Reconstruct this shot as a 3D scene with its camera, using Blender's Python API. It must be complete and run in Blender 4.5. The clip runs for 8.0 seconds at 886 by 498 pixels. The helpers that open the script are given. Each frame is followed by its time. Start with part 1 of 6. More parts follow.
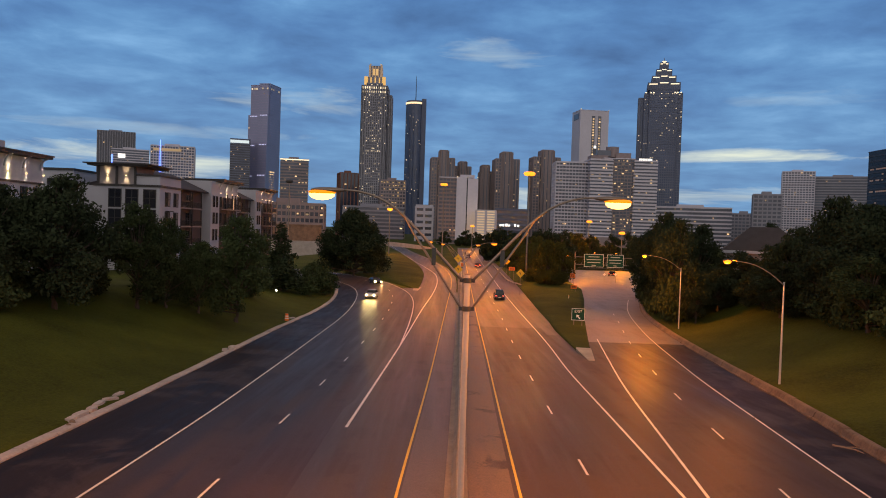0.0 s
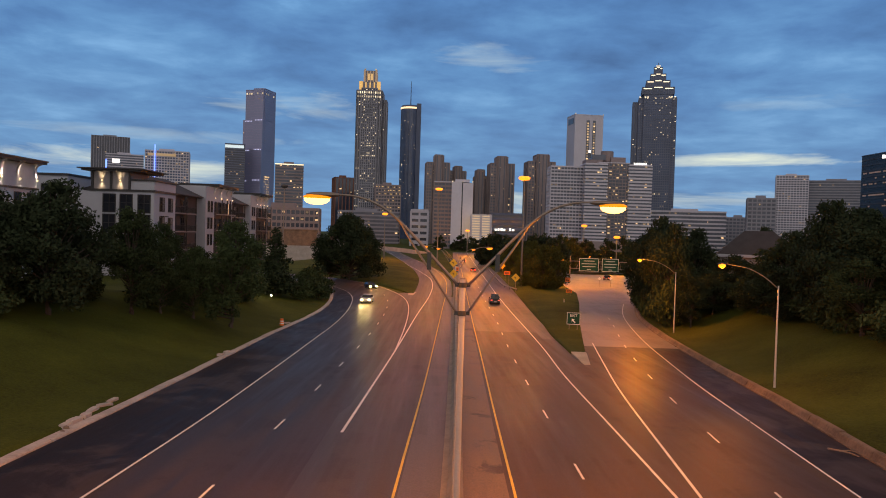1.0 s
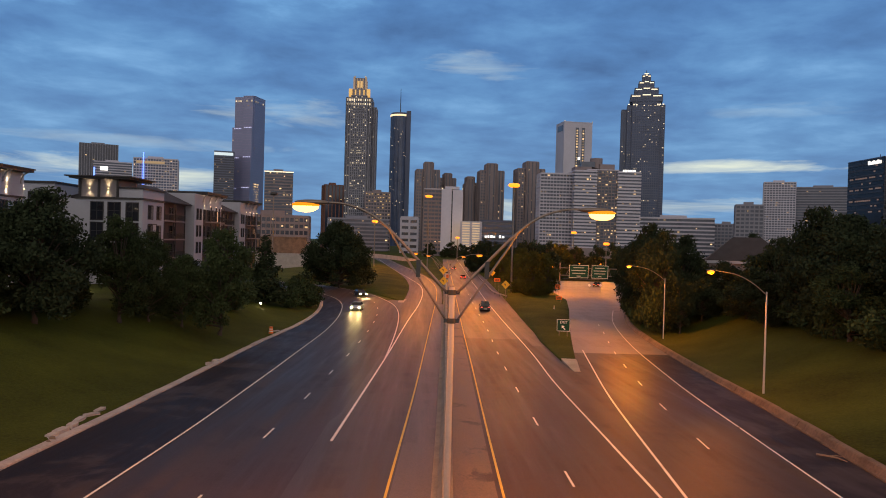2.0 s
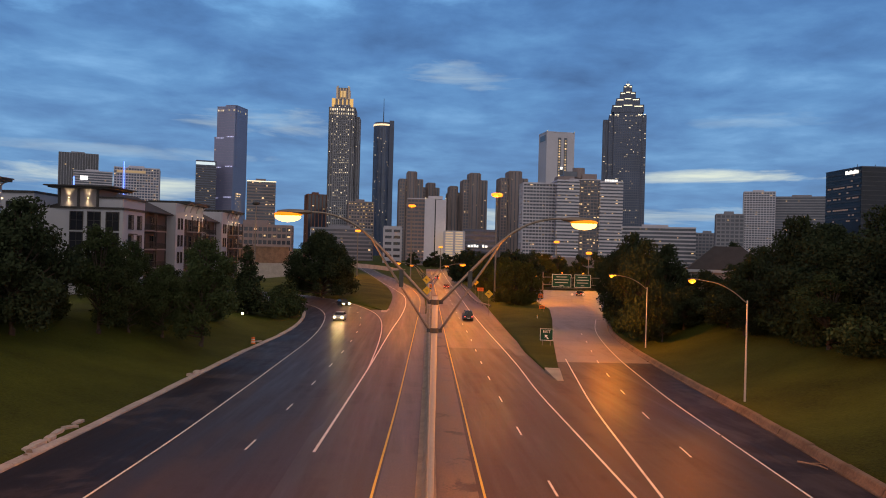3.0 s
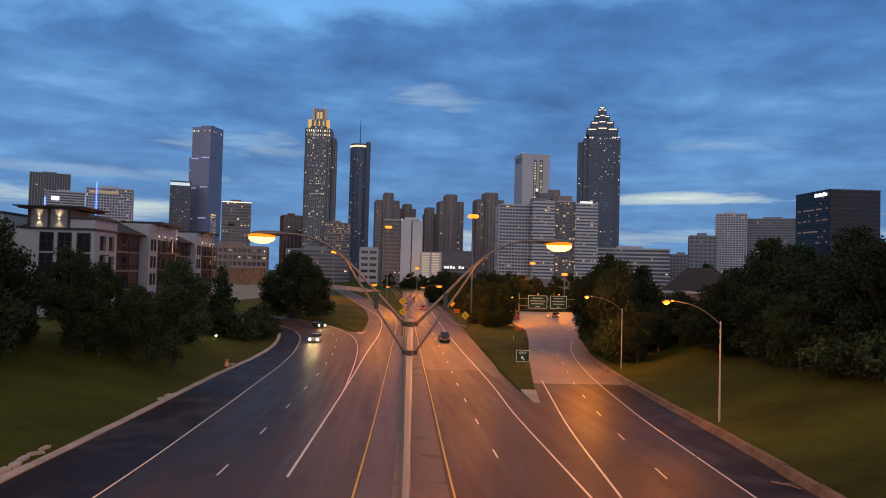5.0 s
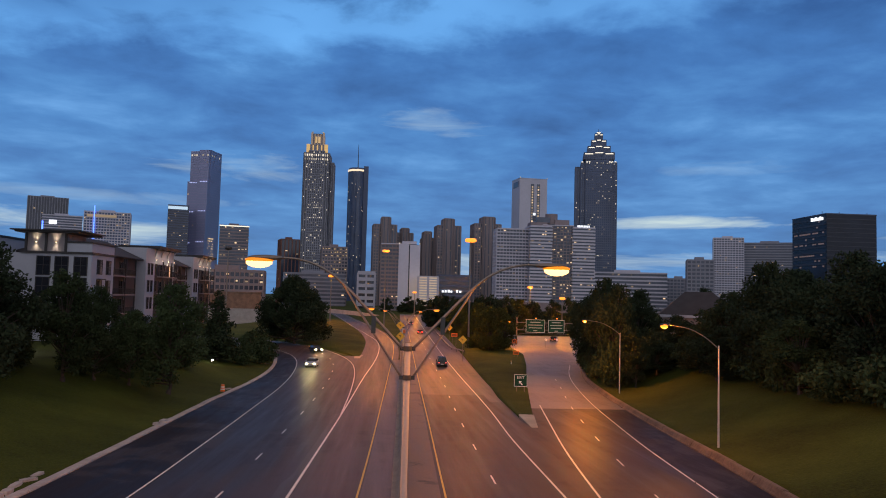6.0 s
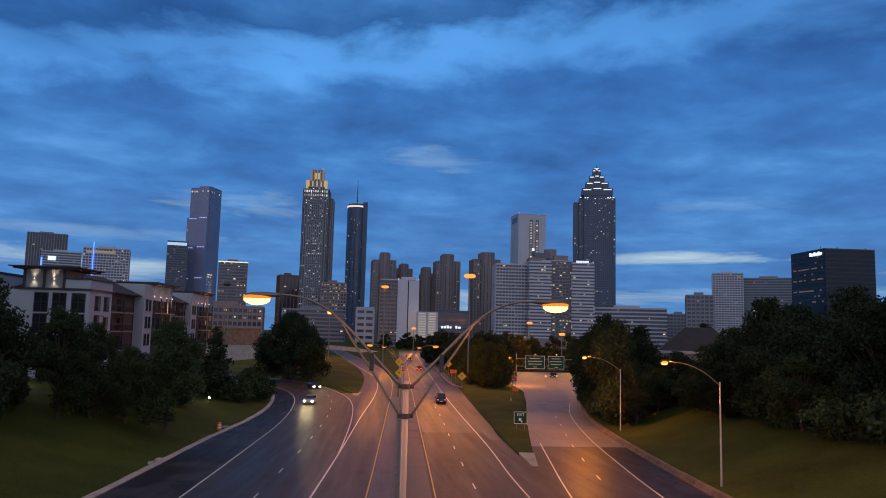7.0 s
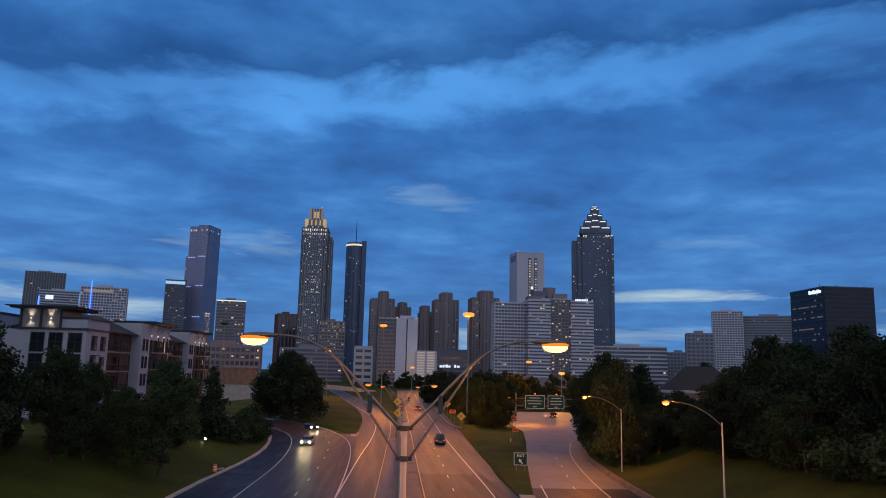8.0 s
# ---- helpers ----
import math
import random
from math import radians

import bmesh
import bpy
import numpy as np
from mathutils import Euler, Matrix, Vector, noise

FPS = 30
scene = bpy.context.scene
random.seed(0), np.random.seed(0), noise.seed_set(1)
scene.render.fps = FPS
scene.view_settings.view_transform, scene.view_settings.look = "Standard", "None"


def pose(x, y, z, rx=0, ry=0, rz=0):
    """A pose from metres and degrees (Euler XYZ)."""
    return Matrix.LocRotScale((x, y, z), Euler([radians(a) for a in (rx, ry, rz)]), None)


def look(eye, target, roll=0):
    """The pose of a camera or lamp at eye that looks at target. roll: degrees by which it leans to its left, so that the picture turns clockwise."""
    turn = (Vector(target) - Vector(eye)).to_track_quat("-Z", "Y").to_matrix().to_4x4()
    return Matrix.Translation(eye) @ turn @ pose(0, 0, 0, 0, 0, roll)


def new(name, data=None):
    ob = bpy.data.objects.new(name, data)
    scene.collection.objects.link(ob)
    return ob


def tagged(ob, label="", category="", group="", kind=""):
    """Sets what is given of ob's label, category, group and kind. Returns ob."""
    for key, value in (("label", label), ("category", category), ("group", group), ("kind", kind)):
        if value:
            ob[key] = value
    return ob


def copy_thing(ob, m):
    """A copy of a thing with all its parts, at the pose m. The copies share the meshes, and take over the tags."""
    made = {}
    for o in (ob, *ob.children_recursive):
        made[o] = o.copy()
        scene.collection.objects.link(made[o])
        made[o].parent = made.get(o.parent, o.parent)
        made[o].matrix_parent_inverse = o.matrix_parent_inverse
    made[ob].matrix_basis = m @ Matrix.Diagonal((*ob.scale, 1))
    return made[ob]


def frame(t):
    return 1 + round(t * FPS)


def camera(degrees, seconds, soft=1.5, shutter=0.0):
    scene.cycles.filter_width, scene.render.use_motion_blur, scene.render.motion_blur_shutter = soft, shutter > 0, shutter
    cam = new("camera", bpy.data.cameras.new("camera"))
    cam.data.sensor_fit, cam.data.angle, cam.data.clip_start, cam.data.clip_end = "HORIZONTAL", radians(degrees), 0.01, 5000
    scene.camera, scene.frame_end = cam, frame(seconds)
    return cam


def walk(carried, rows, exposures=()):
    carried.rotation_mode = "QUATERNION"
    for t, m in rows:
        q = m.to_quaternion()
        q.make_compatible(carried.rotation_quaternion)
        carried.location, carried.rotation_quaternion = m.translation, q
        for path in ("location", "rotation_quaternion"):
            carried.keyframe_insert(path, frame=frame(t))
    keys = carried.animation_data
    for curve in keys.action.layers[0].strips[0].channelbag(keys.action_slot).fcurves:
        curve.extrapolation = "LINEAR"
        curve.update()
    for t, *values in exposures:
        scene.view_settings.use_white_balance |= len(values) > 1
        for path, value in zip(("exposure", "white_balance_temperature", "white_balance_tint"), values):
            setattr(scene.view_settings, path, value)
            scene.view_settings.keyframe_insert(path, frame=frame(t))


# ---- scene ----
cam = camera(61.78, 8.0, soft=1.0)
PATH = [
    (0, pose(0.000, 0.000, 9.450, 88.396, -1.865, 0.038)),
    (0.5, pose(-0.005, -0.008, 9.448, 88.559, -1.827, -0.137)),
    (1, pose(-0.002, 0.004, 9.450, 88.757, -1.744, -0.335)),
    (1.5, pose(0.016, 0.028, 9.456, 89.001, -1.656, -0.634)),
    (3, pose(0.038, 0.052, 9.463, 90.100, -1.500, -2.400)),
    (3.5, pose(0.057, 0.072, 9.465, 90.459, -1.457, -3.076)),
    (4, pose(0.065, 0.091, 9.469, 90.820, -1.445, -3.623)),
    (4.5, pose(0.073, 0.095, 9.477, 91.221, -1.462, -3.997)),
    (6, pose(0.081, 0.098, 9.492, 93.646, -1.498, -4.411)),
    (6.5, pose(0.091, 0.100, 9.512, 94.957, -1.468, -4.463)),
    (7, pose(0.100, 0.124, 9.534, 96.402, -1.406, -4.477)),
    (7.5, pose(0.103, 0.155, 9.558, 97.893, -1.360, -4.517)),
    (8, pose(0.100, 0.192, 9.580, 99.372, -1.311, -4.567)),
]
EXPOSURES = [(0.0, 0.12, 7750, 11), (3.0, 0.1, 7500, 11), (4.5, 0.03, 7100, 11), (6.0, -0.12, 6250, 11), (7.0, -0.32, 5600, 10), (8.0, -0.43, 5450, 10)]
walk(cam, PATH, EXPOSURES)

# ---------------------------------------------------------------- dusk sky and light
def link(nt, a, b):
    nt.links.new(a, b)


def mnode(nt, op, a, b=None, c=None, clamp=False):
    n = nt.nodes.new("ShaderNodeMath")
    n.operation, n.use_clamp = op, clamp
    for i, v in enumerate((a, b, c)):
        if v is None:
            continue
        if isinstance(v, (int, float)):
            n.inputs[i].default_value = v
        else:
            nt.links.new(v, n.inputs[i])
    return n.outputs[0]


def ramp(nt, fac, stops, interp="LINEAR"):
    n = nt.nodes.new("ShaderNodeValToRGB")
    n.color_ramp.interpolation = interp
    el = n.color_ramp.elements
    while len(el) < len(stops):
        el.new(0.5)
    for e, (p, c) in zip(el, stops):
        e.position = p
        e.color = (*c, 1) if len(c) == 3 else c
    nt.links.new(fac, n.inputs[0])
    return n.outputs[0]


def mixc(nt, fac, a, b, blend="MIX"):
    n = nt.nodes.new("ShaderNodeMix")
    n.data_type, n.blend_type = "RGBA", blend
    for sock, v in ((n.inputs[0], fac), (n.inputs[6], a), (n.inputs[7], b)):
        if isinstance(v, (int, float)):
            sock.default_value = v
        elif isinstance(v, tuple):
            sock.default_value = (*v, 1)
        else:
            nt.links.new(v, sock)
    return n.outputs[2]


def noise_node(nt, vec, scale, detail=6, rough=0.55, dist=0.0):
    n = nt.nodes.new("ShaderNodeTexNoise")
    n.inputs["Scale"].default_value = scale
    n.inputs["Detail"].default_value = detail
    n.inputs["Roughness"].default_value = rough
    n.inputs["Distortion"].default_value = dist
    nt.links.new(vec, n.inputs["Vector"])
    return n.outputs[0]


world = bpy.data.worlds.new("dusk_sky")
scene.world = world
world.use_nodes = True
wt = world.node_tree
wt.nodes.clear()
tc = wt.nodes.new("ShaderNodeTexCoord")
sep = wt.nodes.new("ShaderNodeSeparateXYZ")
link(wt, tc.outputs["Generated"], sep.inputs[0])
up = mnode(wt, "MAXIMUM", sep.outputs[2], 0.0)
# the cloud deck lies flat overhead, so it closes up towards the horizon
com = wt.nodes.new("ShaderNodeCombineXYZ")
deep = mnode(wt, "ADD", up, 0.11)
link(wt, mnode(wt, "DIVIDE", sep.outputs[0], deep), com.inputs[0])
link(wt, mnode(wt, "DIVIDE", sep.outputs[1], deep), com.inputs[1])
big = noise_node(wt, com.outputs[0], 0.85, 4, 0.5, 0.2)
fine = noise_node(wt, com.outputs[0], 2.3, 9, 0.58, 0.2)
cl = mnode(wt, "ADD", mnode(wt, "MULTIPLY", big, 0.50), mnode(wt, "MULTIPLY", fine, 0.50))
cloud = ramp(wt, cl, [(0.36, (0.036, 0.105, 0.28)), (0.47, (0.055, 0.165, 0.41)), (0.55, (0.078, 0.225, 0.50)), (0.66, (0.14, 0.34, 0.66))])
# paler towards the horizon, with long bright gaps between the cloud layers
haze = ramp(wt, up, [(0.0, (1, 1, 1)), (0.07, (0.75, 0.75, 0.75)), (0.20, (0.22, 0.22, 0.22)), (0.34, (0, 0, 0))])
cloud = mixc(wt, mnode(wt, "MULTIPLY", haze, 0.62), cloud, (0.128, 0.255, 0.455))
com2 = wt.nodes.new("ShaderNodeCombineXYZ")
link(wt, mnode(wt, "MULTIPLY", sep.outputs[0], 3.2), com2.inputs[0])
link(wt, mnode(wt, "MULTIPLY", sep.outputs[1], 3.2), com2.inputs[1])
link(wt, mnode(wt, "MULTIPLY", sep.outputs[2], 22.0), com2.inputs[2])
gapn = noise_node(wt, com2.outputs[0], 2.0, 6, 0.62, 0.5)
az = mnode(wt, "ARCTAN2", sep.outputs[0], sep.outputs[1])
gapm = None
# openings in the cloud along the western horizon: azimuth, height, half width, half height, whiteness (radians)
for u0, v0, hw, hh, k in ((0.41, 0.101, 0.12, 0.008, 1.0), (0.40, 0.056, 0.22, 0.010, 0.7), (-0.50, 0.076, 0.15, 0.012, 0.85), (-0.32, 0.070, 0.06, 0.013, 0.9), (-0.18, 0.162, 0.10, 0.016, 0.42), (0.10, 0.045, 0.10, 0.020, 0.8),
                          (-0.38, 0.113, 0.18, 0.007, 0.28), (0.055, 0.229, 0.06, 0.016, 0.34), (0.45, 0.17, 0.10, 0.010, 0.2), (-0.9, 0.09, 0.2, 0.02, 0.9), (0.95, 0.08, 0.25, 0.02, 0.9)):
    du = mnode(wt, "DIVIDE", mnode(wt, "SUBTRACT", az, u0), hw)
    dv = mnode(wt, "DIVIDE", mnode(wt, "SUBTRACT", sep.outputs[2], v0), hh)
    r2 = mnode(wt, "ADD", mnode(wt, "MULTIPLY", du, du), mnode(wt, "MULTIPLY", dv, dv))
    e = mnode(wt, "SUBTRACT", mnode(wt, "ADD", 1.0, mnode(wt, "MULTIPLY", mnode(wt, "SUBTRACT", gapn, 0.47), 8.0)), r2)
    e = mnode(wt, "MULTIPLY", mnode(wt, "MULTIPLY", e, 0.42, clamp=True), k)
    gapm = e if gapm is None else mnode(wt, "MAXIMUM", gapm, e)
# the ragged front of a darker, lower deck crosses the upper sky, with a bright rim along its edge
edge_u = mnode(wt, "MULTIPLY", mnode(wt, "ADD", az, 0.6), 0.75, clamp=True)
edge_v = ramp(wt, edge_u, [(0.08, (0.310,) * 3), (0.24, (0.337,) * 3), (0.45, (0.352,) * 3), (0.57, (0.374,) * 3), (0.76, (0.394,) * 3), (0.93, (0.374,) * 3)])
over = mnode(wt, "ADD", mnode(wt, "SUBTRACT", sep.outputs[2], edge_v), mnode(wt, "MULTIPLY", mnode(wt, "SUBTRACT", fine, 0.5), 0.16))
over = mnode(wt, "ADD", mnode(wt, "MULTIPLY", over, 4.0), 0.5, clamp=True)
deck = ramp(wt, over, [(0.50, (1, 1, 1)), (0.62, (0.66, 0.68, 0.71)), (0.85, (0.80, 0.81, 0.83)), (1.0, (0.9, 0.9, 0.92))])
cloud = mixc(wt, 1.0, cloud, deck, "MULTIPLY")
rim = ramp(wt, over, [(0.30, (0, 0, 0)), (0.46, (0.85, 0.85, 0.85)), (0.53, (0.8, 0.8, 0.8)), (0.62, (0, 0, 0))])
cloud = mixc(wt, mnode(wt, "MULTIPLY", rim, ramp(wt, big, [(0.36, (0.30,) * 3), (0.60, (1, 1, 1))])), cloud, (0.15, 0.40, 0.78))
sky = mixc(wt, gapm, cloud, (0.50, 0.60, 0.60))
# the eastern half of the sky, away from the afterglow, is an even grey cloud deck
east = mnode(wt, "MULTIPLY", mnode(wt, "SUBTRACT", -0.02, sep.outputs[1]), 2.2, clamp=True)
sky = mixc(wt, east, sky, mixc(wt, big, (0.25, 0.262, 0.335), (0.36, 0.37, 0.45)))
# overhead the deck is thick and grey
sky = mixc(wt, mnode(wt, "MULTIPLY", mnode(wt, "SUBTRACT", sep.outputs[2], 0.50), 5.0, clamp=True), sky, mixc(wt, big, (0.24, 0.18, 0.165), (0.37, 0.285, 0.255)))
bg = wt.nodes.new("ShaderNodeBackground")
link(wt, sky, bg.inputs[0])
bg.inputs[1].default_value = 1.27
wo = wt.nodes.new("ShaderNodeOutputWorld")
link(wt, bg.outputs[0], wo.inputs[0])

# soft skylight from the bright cloud deck overhead
sun = bpy.data.lights.new("sky_glow", "SUN")
sun.energy, sun.angle, sun.color = 0.64, radians(80), (0.97, 0.94, 0.96)
sun_ob = new("sky_glow", sun)
sun_ob.matrix_world = look((0, 0, 30), (6, 110, 0))
SODIUM = (1.0, 0.272, 0.012)
LAMP_W = 8000.0


def lamp_light(x, y, z, watts, color=SODIUM, radius=0.22, cutoff=False):
    """A lamp's light; a cutoff head throws none above its rim."""
    d = bpy.data.lights.new("lamp_light", "SPOT" if cutoff else "POINT")
    d.energy, d.color, d.shadow_soft_size = watts, color, radius
    o = new("lamp_light", d)
    if cutoff:
        d.spot_size, d.spot_blend = radians(177), 0.12
    o.location = (x, y, z)
    return o


# ---------------------------------------------------------------- materials
def mat(name, base, rough=0.8, var=0.25, big=0.15, small=6.0, bump=0.15, metal=0.0, tint=None, dist=0.02, spec=0.5, rnd=0.0):
    m = bpy.data.materials.new(name)
    m.use_nodes = True
    nt = m.node_tree
    p = nt.nodes["Principled BSDF"]
    g = nt.nodes.new("ShaderNodeNewGeometry")
    a = noise_node(nt, g.outputs["Position"], big, 5, 0.6)
    b = noise_node(nt, g.outputs["Position"], small, 4, 0.65)
    mixn = mnode(nt, "ADD", mnode(nt, "MULTIPLY", a, 0.6), mnode(nt, "MULTIPLY", b, 0.4))
    lo = tuple(c * (1 - var) for c in base)
    hi = tuple(min(1, c * (1 + var)) for c in (tint or base))
    col = ramp(nt, mixn, [(0.32, lo), (0.68, hi)])
    if rnd:
        oi = nt.nodes.new("ShaderNodeObjectInfo")
        k = mnode(nt, "ADD", mnode(nt, "MULTIPLY", oi.outputs["Random"], 2 * rnd), 1 - rnd)
        cc = nt.nodes.new("ShaderNodeCombineColor")
        for i in range(3):
            link(nt, k, cc.inputs[i])
        col = mixc(nt, 1.0, col, cc.outputs[0], "MULTIPLY")
    link(nt, col, p.inputs["Base Color"])
    p.inputs["Roughness"].default_value = rough
    p.inputs["Metallic"].default_value = metal
    p.inputs["Specular IOR Level"].default_value = spec
    if bump:
        bn = nt.nodes.new("ShaderNodeBump")
        bn.inputs["Strength"].default_value = bump
        bn.inputs["Distance"].default_value = dist
        link(nt, b, bn.inputs["Height"])
        link(nt, bn.outputs[0], p.inputs["Normal"])
    return m


def emit(name, color, strength, base=(0.2, 0.2, 0.2), uneven=0.0):
    m = bpy.data.materials.new(name)
    m.use_nodes = True
    nt = m.node_tree
    p = nt.nodes["Principled BSDF"]
    p.inputs["Base Color"].default_value = (*base, 1)
    p.inputs["Roughness"].default_value = 0.4
    p.inputs["Emission Color"].default_value = (*color, 1)
    p.inputs["Emission Strength"].default_value = strength
    if uneven:
        g = nt.nodes.new("ShaderNodeNewGeometry")
        oi = nt.nodes.new("ShaderNodeObjectInfo")
        k = mnode(nt, "FRACT", mnode(nt, "ADD", g.outputs["Random Per Island"], oi.outputs["Random"]))
        k = mnode(nt, "POWER", k, 1.6)
        link(nt, mnode(nt, "MULTIPLY", mnode(nt, "ADD", mnode(nt, "MULTIPLY", k, uneven), 1 - uneven), strength), p.inputs["Emission Strength"])
    return m


def asphalt(name, base, patch, stretch=0.06, worn=0.5, blotch=0.16, spec=0.30, stain=0.50):
    """Asphalt with long tyre-worn streaks, patches and fine aggregate."""
    m = bpy.data.materials.new(name)
    m.use_nodes = True
    nt = m.node_tree
    p = nt.nodes["Principled BSDF"]
    g = nt.nodes.new("ShaderNodeNewGeometry")
    mp = nt.nodes.new("ShaderNodeMapping")
    mp.inputs["Scale"].default_value = (1.1, stretch * 0.5, 1)
    link(nt, g.outputs["Position"], mp.inputs["Vector"])
    streak = noise_node(nt, mp.outputs[0], 1.0, 4, 0.6)
    pat = noise_node(nt, g.outputs["Position"], blotch, 6, 0.65, 0.6)
    grain = noise_node(nt, g.outputs["Position"], 11, 6, 0.75)
    c = ramp(nt, streak, [(0.35, tuple(v * (1 - 0.55 * worn) for v in base)), (0.65, tuple(v * (1 + 0.45 * worn) for v in base))])
    c = mixc(nt, ramp(nt, pat, [(stain, (0, 0, 0)), (stain + 0.05, (1, 1, 1))]), c, patch)
    c = mixc(nt, 0.36, c, ramp(nt, grain, [(0.34, tuple(v * 0.35 for v in base)), (0.66, tuple(v * 1.75 for v in base))]))
    link(nt, c, p.inputs["Base Color"])
    link(nt, ramp(nt, streak, [(0.3, (0.42,) * 3), (0.7, (0.58,) * 3)]), p.inputs["Roughness"])
    p.inputs["Specular IOR Level"].default_value = spec
    bn = nt.nodes.new("ShaderNodeBump")
    bn.inputs["Strength"].default_value = 0.35
    bn.inputs["Distance"].default_value = 0.01
    link(nt, grain, bn.inputs["Height"])
    link(nt, bn.outputs[0], p.inputs["Normal"])
    return m


def glass_mat(name, base, rough=0.12, metal=0.0, coat=0.5, rnd=0.3):
    """Dark building glass: glossy, slightly wavy, uneven from pane to pane."""
    m = bpy.data.materials.new(name)
    m.use_nodes = True
    nt = m.node_tree
    p = nt.nodes["Principled BSDF"]
    g = nt.nodes.new("ShaderNodeNewGeometry")
    a = noise_node(nt, g.outputs["Position"], 0.05, 4, 0.6)
    link(nt, ramp(nt, a, [(0.3, tuple(v * (1 - rnd) for v in base)), (0.7, tuple(v * (1 + rnd) for v in base))]), p.inputs["Base Color"])
    p.inputs["Roughness"].default_value = rough
    p.inputs["Metallic"].default_value = metal
    p.inputs["Specular IOR Level"].default_value = coat
    bn = nt.nodes.new("ShaderNodeBump")
    bn.inputs["Strength"].default_value = 0.05
    bn.inputs["Distance"].default_value = 0.3
    link(nt, a, bn.inputs["Height"])
    link(nt, bn.outputs[0], p.inputs["Normal"])
    return m


M_ASPH = asphalt("asphalt_lanes", (0.046, 0.036, 0.028), (0.034, 0.026, 0.021), worn=0.9)
M_ASPH_L = asphalt("asphalt_slip_lanes", (0.050, 0.037, 0.033), (0.037, 0.027, 0.025), worn=0.9, spec=0.16)
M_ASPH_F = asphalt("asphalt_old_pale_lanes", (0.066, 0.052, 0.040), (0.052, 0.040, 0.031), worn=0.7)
# worn asphalt whose orange-brown base also carries the sodium lamplight
M_ASPH_R = asphalt("asphalt_worn_lamp_tinted", (0.056, 0.036, 0.021), (0.040, 0.026, 0.016), worn=0.9, spec=0.15)
M_ASPH_D = asphalt("asphalt_new_shoulder", (0.022, 0.016, 0.016), (0.062, 0.048, 0.044), 0.25, 0.9, 0.13, 0.09)
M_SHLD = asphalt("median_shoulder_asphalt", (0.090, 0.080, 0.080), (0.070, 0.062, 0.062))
# real dark stains over a base whose orange-tan includes lamplight
M_DIRT_LIT = asphalt("stained_dirty_lamp_tinted_asphalt", (0.135, 0.096, 0.062), (0.024, 0.018, 0.014), 0.3, 0.8, 0.30, 0.2, 0.57)
M_POLE = mat("pale_galvanised_pole", (0.50, 0.46, 0.42), 0.5, 0.12, 0.8, 12, 0.08, metal=0.25)
M_CONC_P = asphalt("concrete_paving", (0.205, 0.175, 0.15), (0.15, 0.125, 0.108), 0.1)
M_GRASS = mat("mown_grass", (0.034, 0.048, 0.006), 0.95, 0.5, 0.10, 5.0, 0.8, tint=(0.053, 0.066, 0.009), spec=0.1, dist=0.08)
M_CONC = mat("concrete", (0.36, 0.33, 0.30), 0.85, 0.28, 0.5, 9.0, 0.3)
M_CURB = mat("worn_curb_concrete", (0.40, 0.36, 0.33), 0.9, 0.3, 0.4, 5.0, 0.4)
M_CONC_B = mat("stained_barrier_concrete", (0.25, 0.21, 0.175), 0.85, 0.3, 0.5, 9.0, 0.3)
M_NOSE = mat("sandy_gore_concrete", (0.42, 0.35, 0.26), 0.9, 0.25, 0.5, 9.0, 0.3)
M_DEADWOOD = mat("bare_dead_wood", (0.26, 0.19, 0.14), 0.9, 0.3, 0.8, 14, 0.4)
M_WALL_R = mat("dirt_stained_wall_concrete", (0.155, 0.112, 0.082), 0.95, 0.5, 0.5, 6.0, 0.5)
M_WHITE = mat("white_road_paint", (0.74, 0.70, 0.63), 0.6, 0.22, 0.8, 9.0, 0.1)
M_YELLOW = mat("yellow_road_paint", (0.62, 0.44, 0.06), 0.6, 0.2, 0.8, 9.0, 0.1)
M_STEEL = mat("weathered_steel", (0.24, 0.20, 0.165), 0.45, 0.15, 0.8, 12, 0.08, metal=0.75)
M_DARKSTEEL = mat("dark_steel", (0.06, 0.058, 0.055), 0.5, 0.2, 1, 10, 0.1, metal=0.5)
M_BARK = mat("bark", (0.055, 0.042, 0.032), 0.95, 0.35, 0.8, 14, 0.9, dist=0.05)
M_LEAF = mat("leaves_green", (0.032, 0.050, 0.020), 0.9, 0.35, 0.35, 3.5, 0.0, tint=(0.042, 0.062, 0.026), rnd=0.2, spec=0.12)
M_LEAF_D = mat("leaves_dark", (0.027, 0.040, 0.020), 0.9, 0.35, 0.35, 3.5, 0.0, rnd=0.25, spec=0.12)
M_LEAF_B = mat("leaves_olive", (0.060, 0.064, 0.016), 0.9, 0.45, 0.35, 3.5, 0.0, rnd=0.25, spec=0.12)
M_SIGN_G = mat("green_sign_sheet", (0.003, 0.050, 0.026), 0.5, 0.12, 1, 8, 0.0, spec=0.25)
M_SIGN_W = mat("white_sign_sheet", (0.8, 0.8, 0.78), 0.4, 0.05, 1, 8, 0.0)
M_SIGN_Y = mat("yellow_sign_sheet", (0.85, 0.48, 0.03), 0.4, 0.08, 1, 8, 0.0)
M_SIGN_O = mat("orange_sheet", (0.85, 0.20, 0.03), 0.4, 0.1, 1, 8, 0.0)
M_BLACK = mat("black_paint", (0.012, 0.012, 0.012), 0.4, 0.1, 1, 8, 0.0)
E_LAMP = emit("sodium_lamp_bowl", (1.0, 0.55, 0.16), 4.2, (0.2, 0.12, 0.05))
# glow of the added rim that imitates the orange halo round a lamp
E_RIM = emit("sodium_halo_rim", (1.0, 0.26, 0.0), 1.2, (0.3, 0.12, 0.03))
E_FAR = emit("sodium_lamp_far", (1.0, 0.25, 0.02), 2.4, (0.2, 0.1, 0.03))
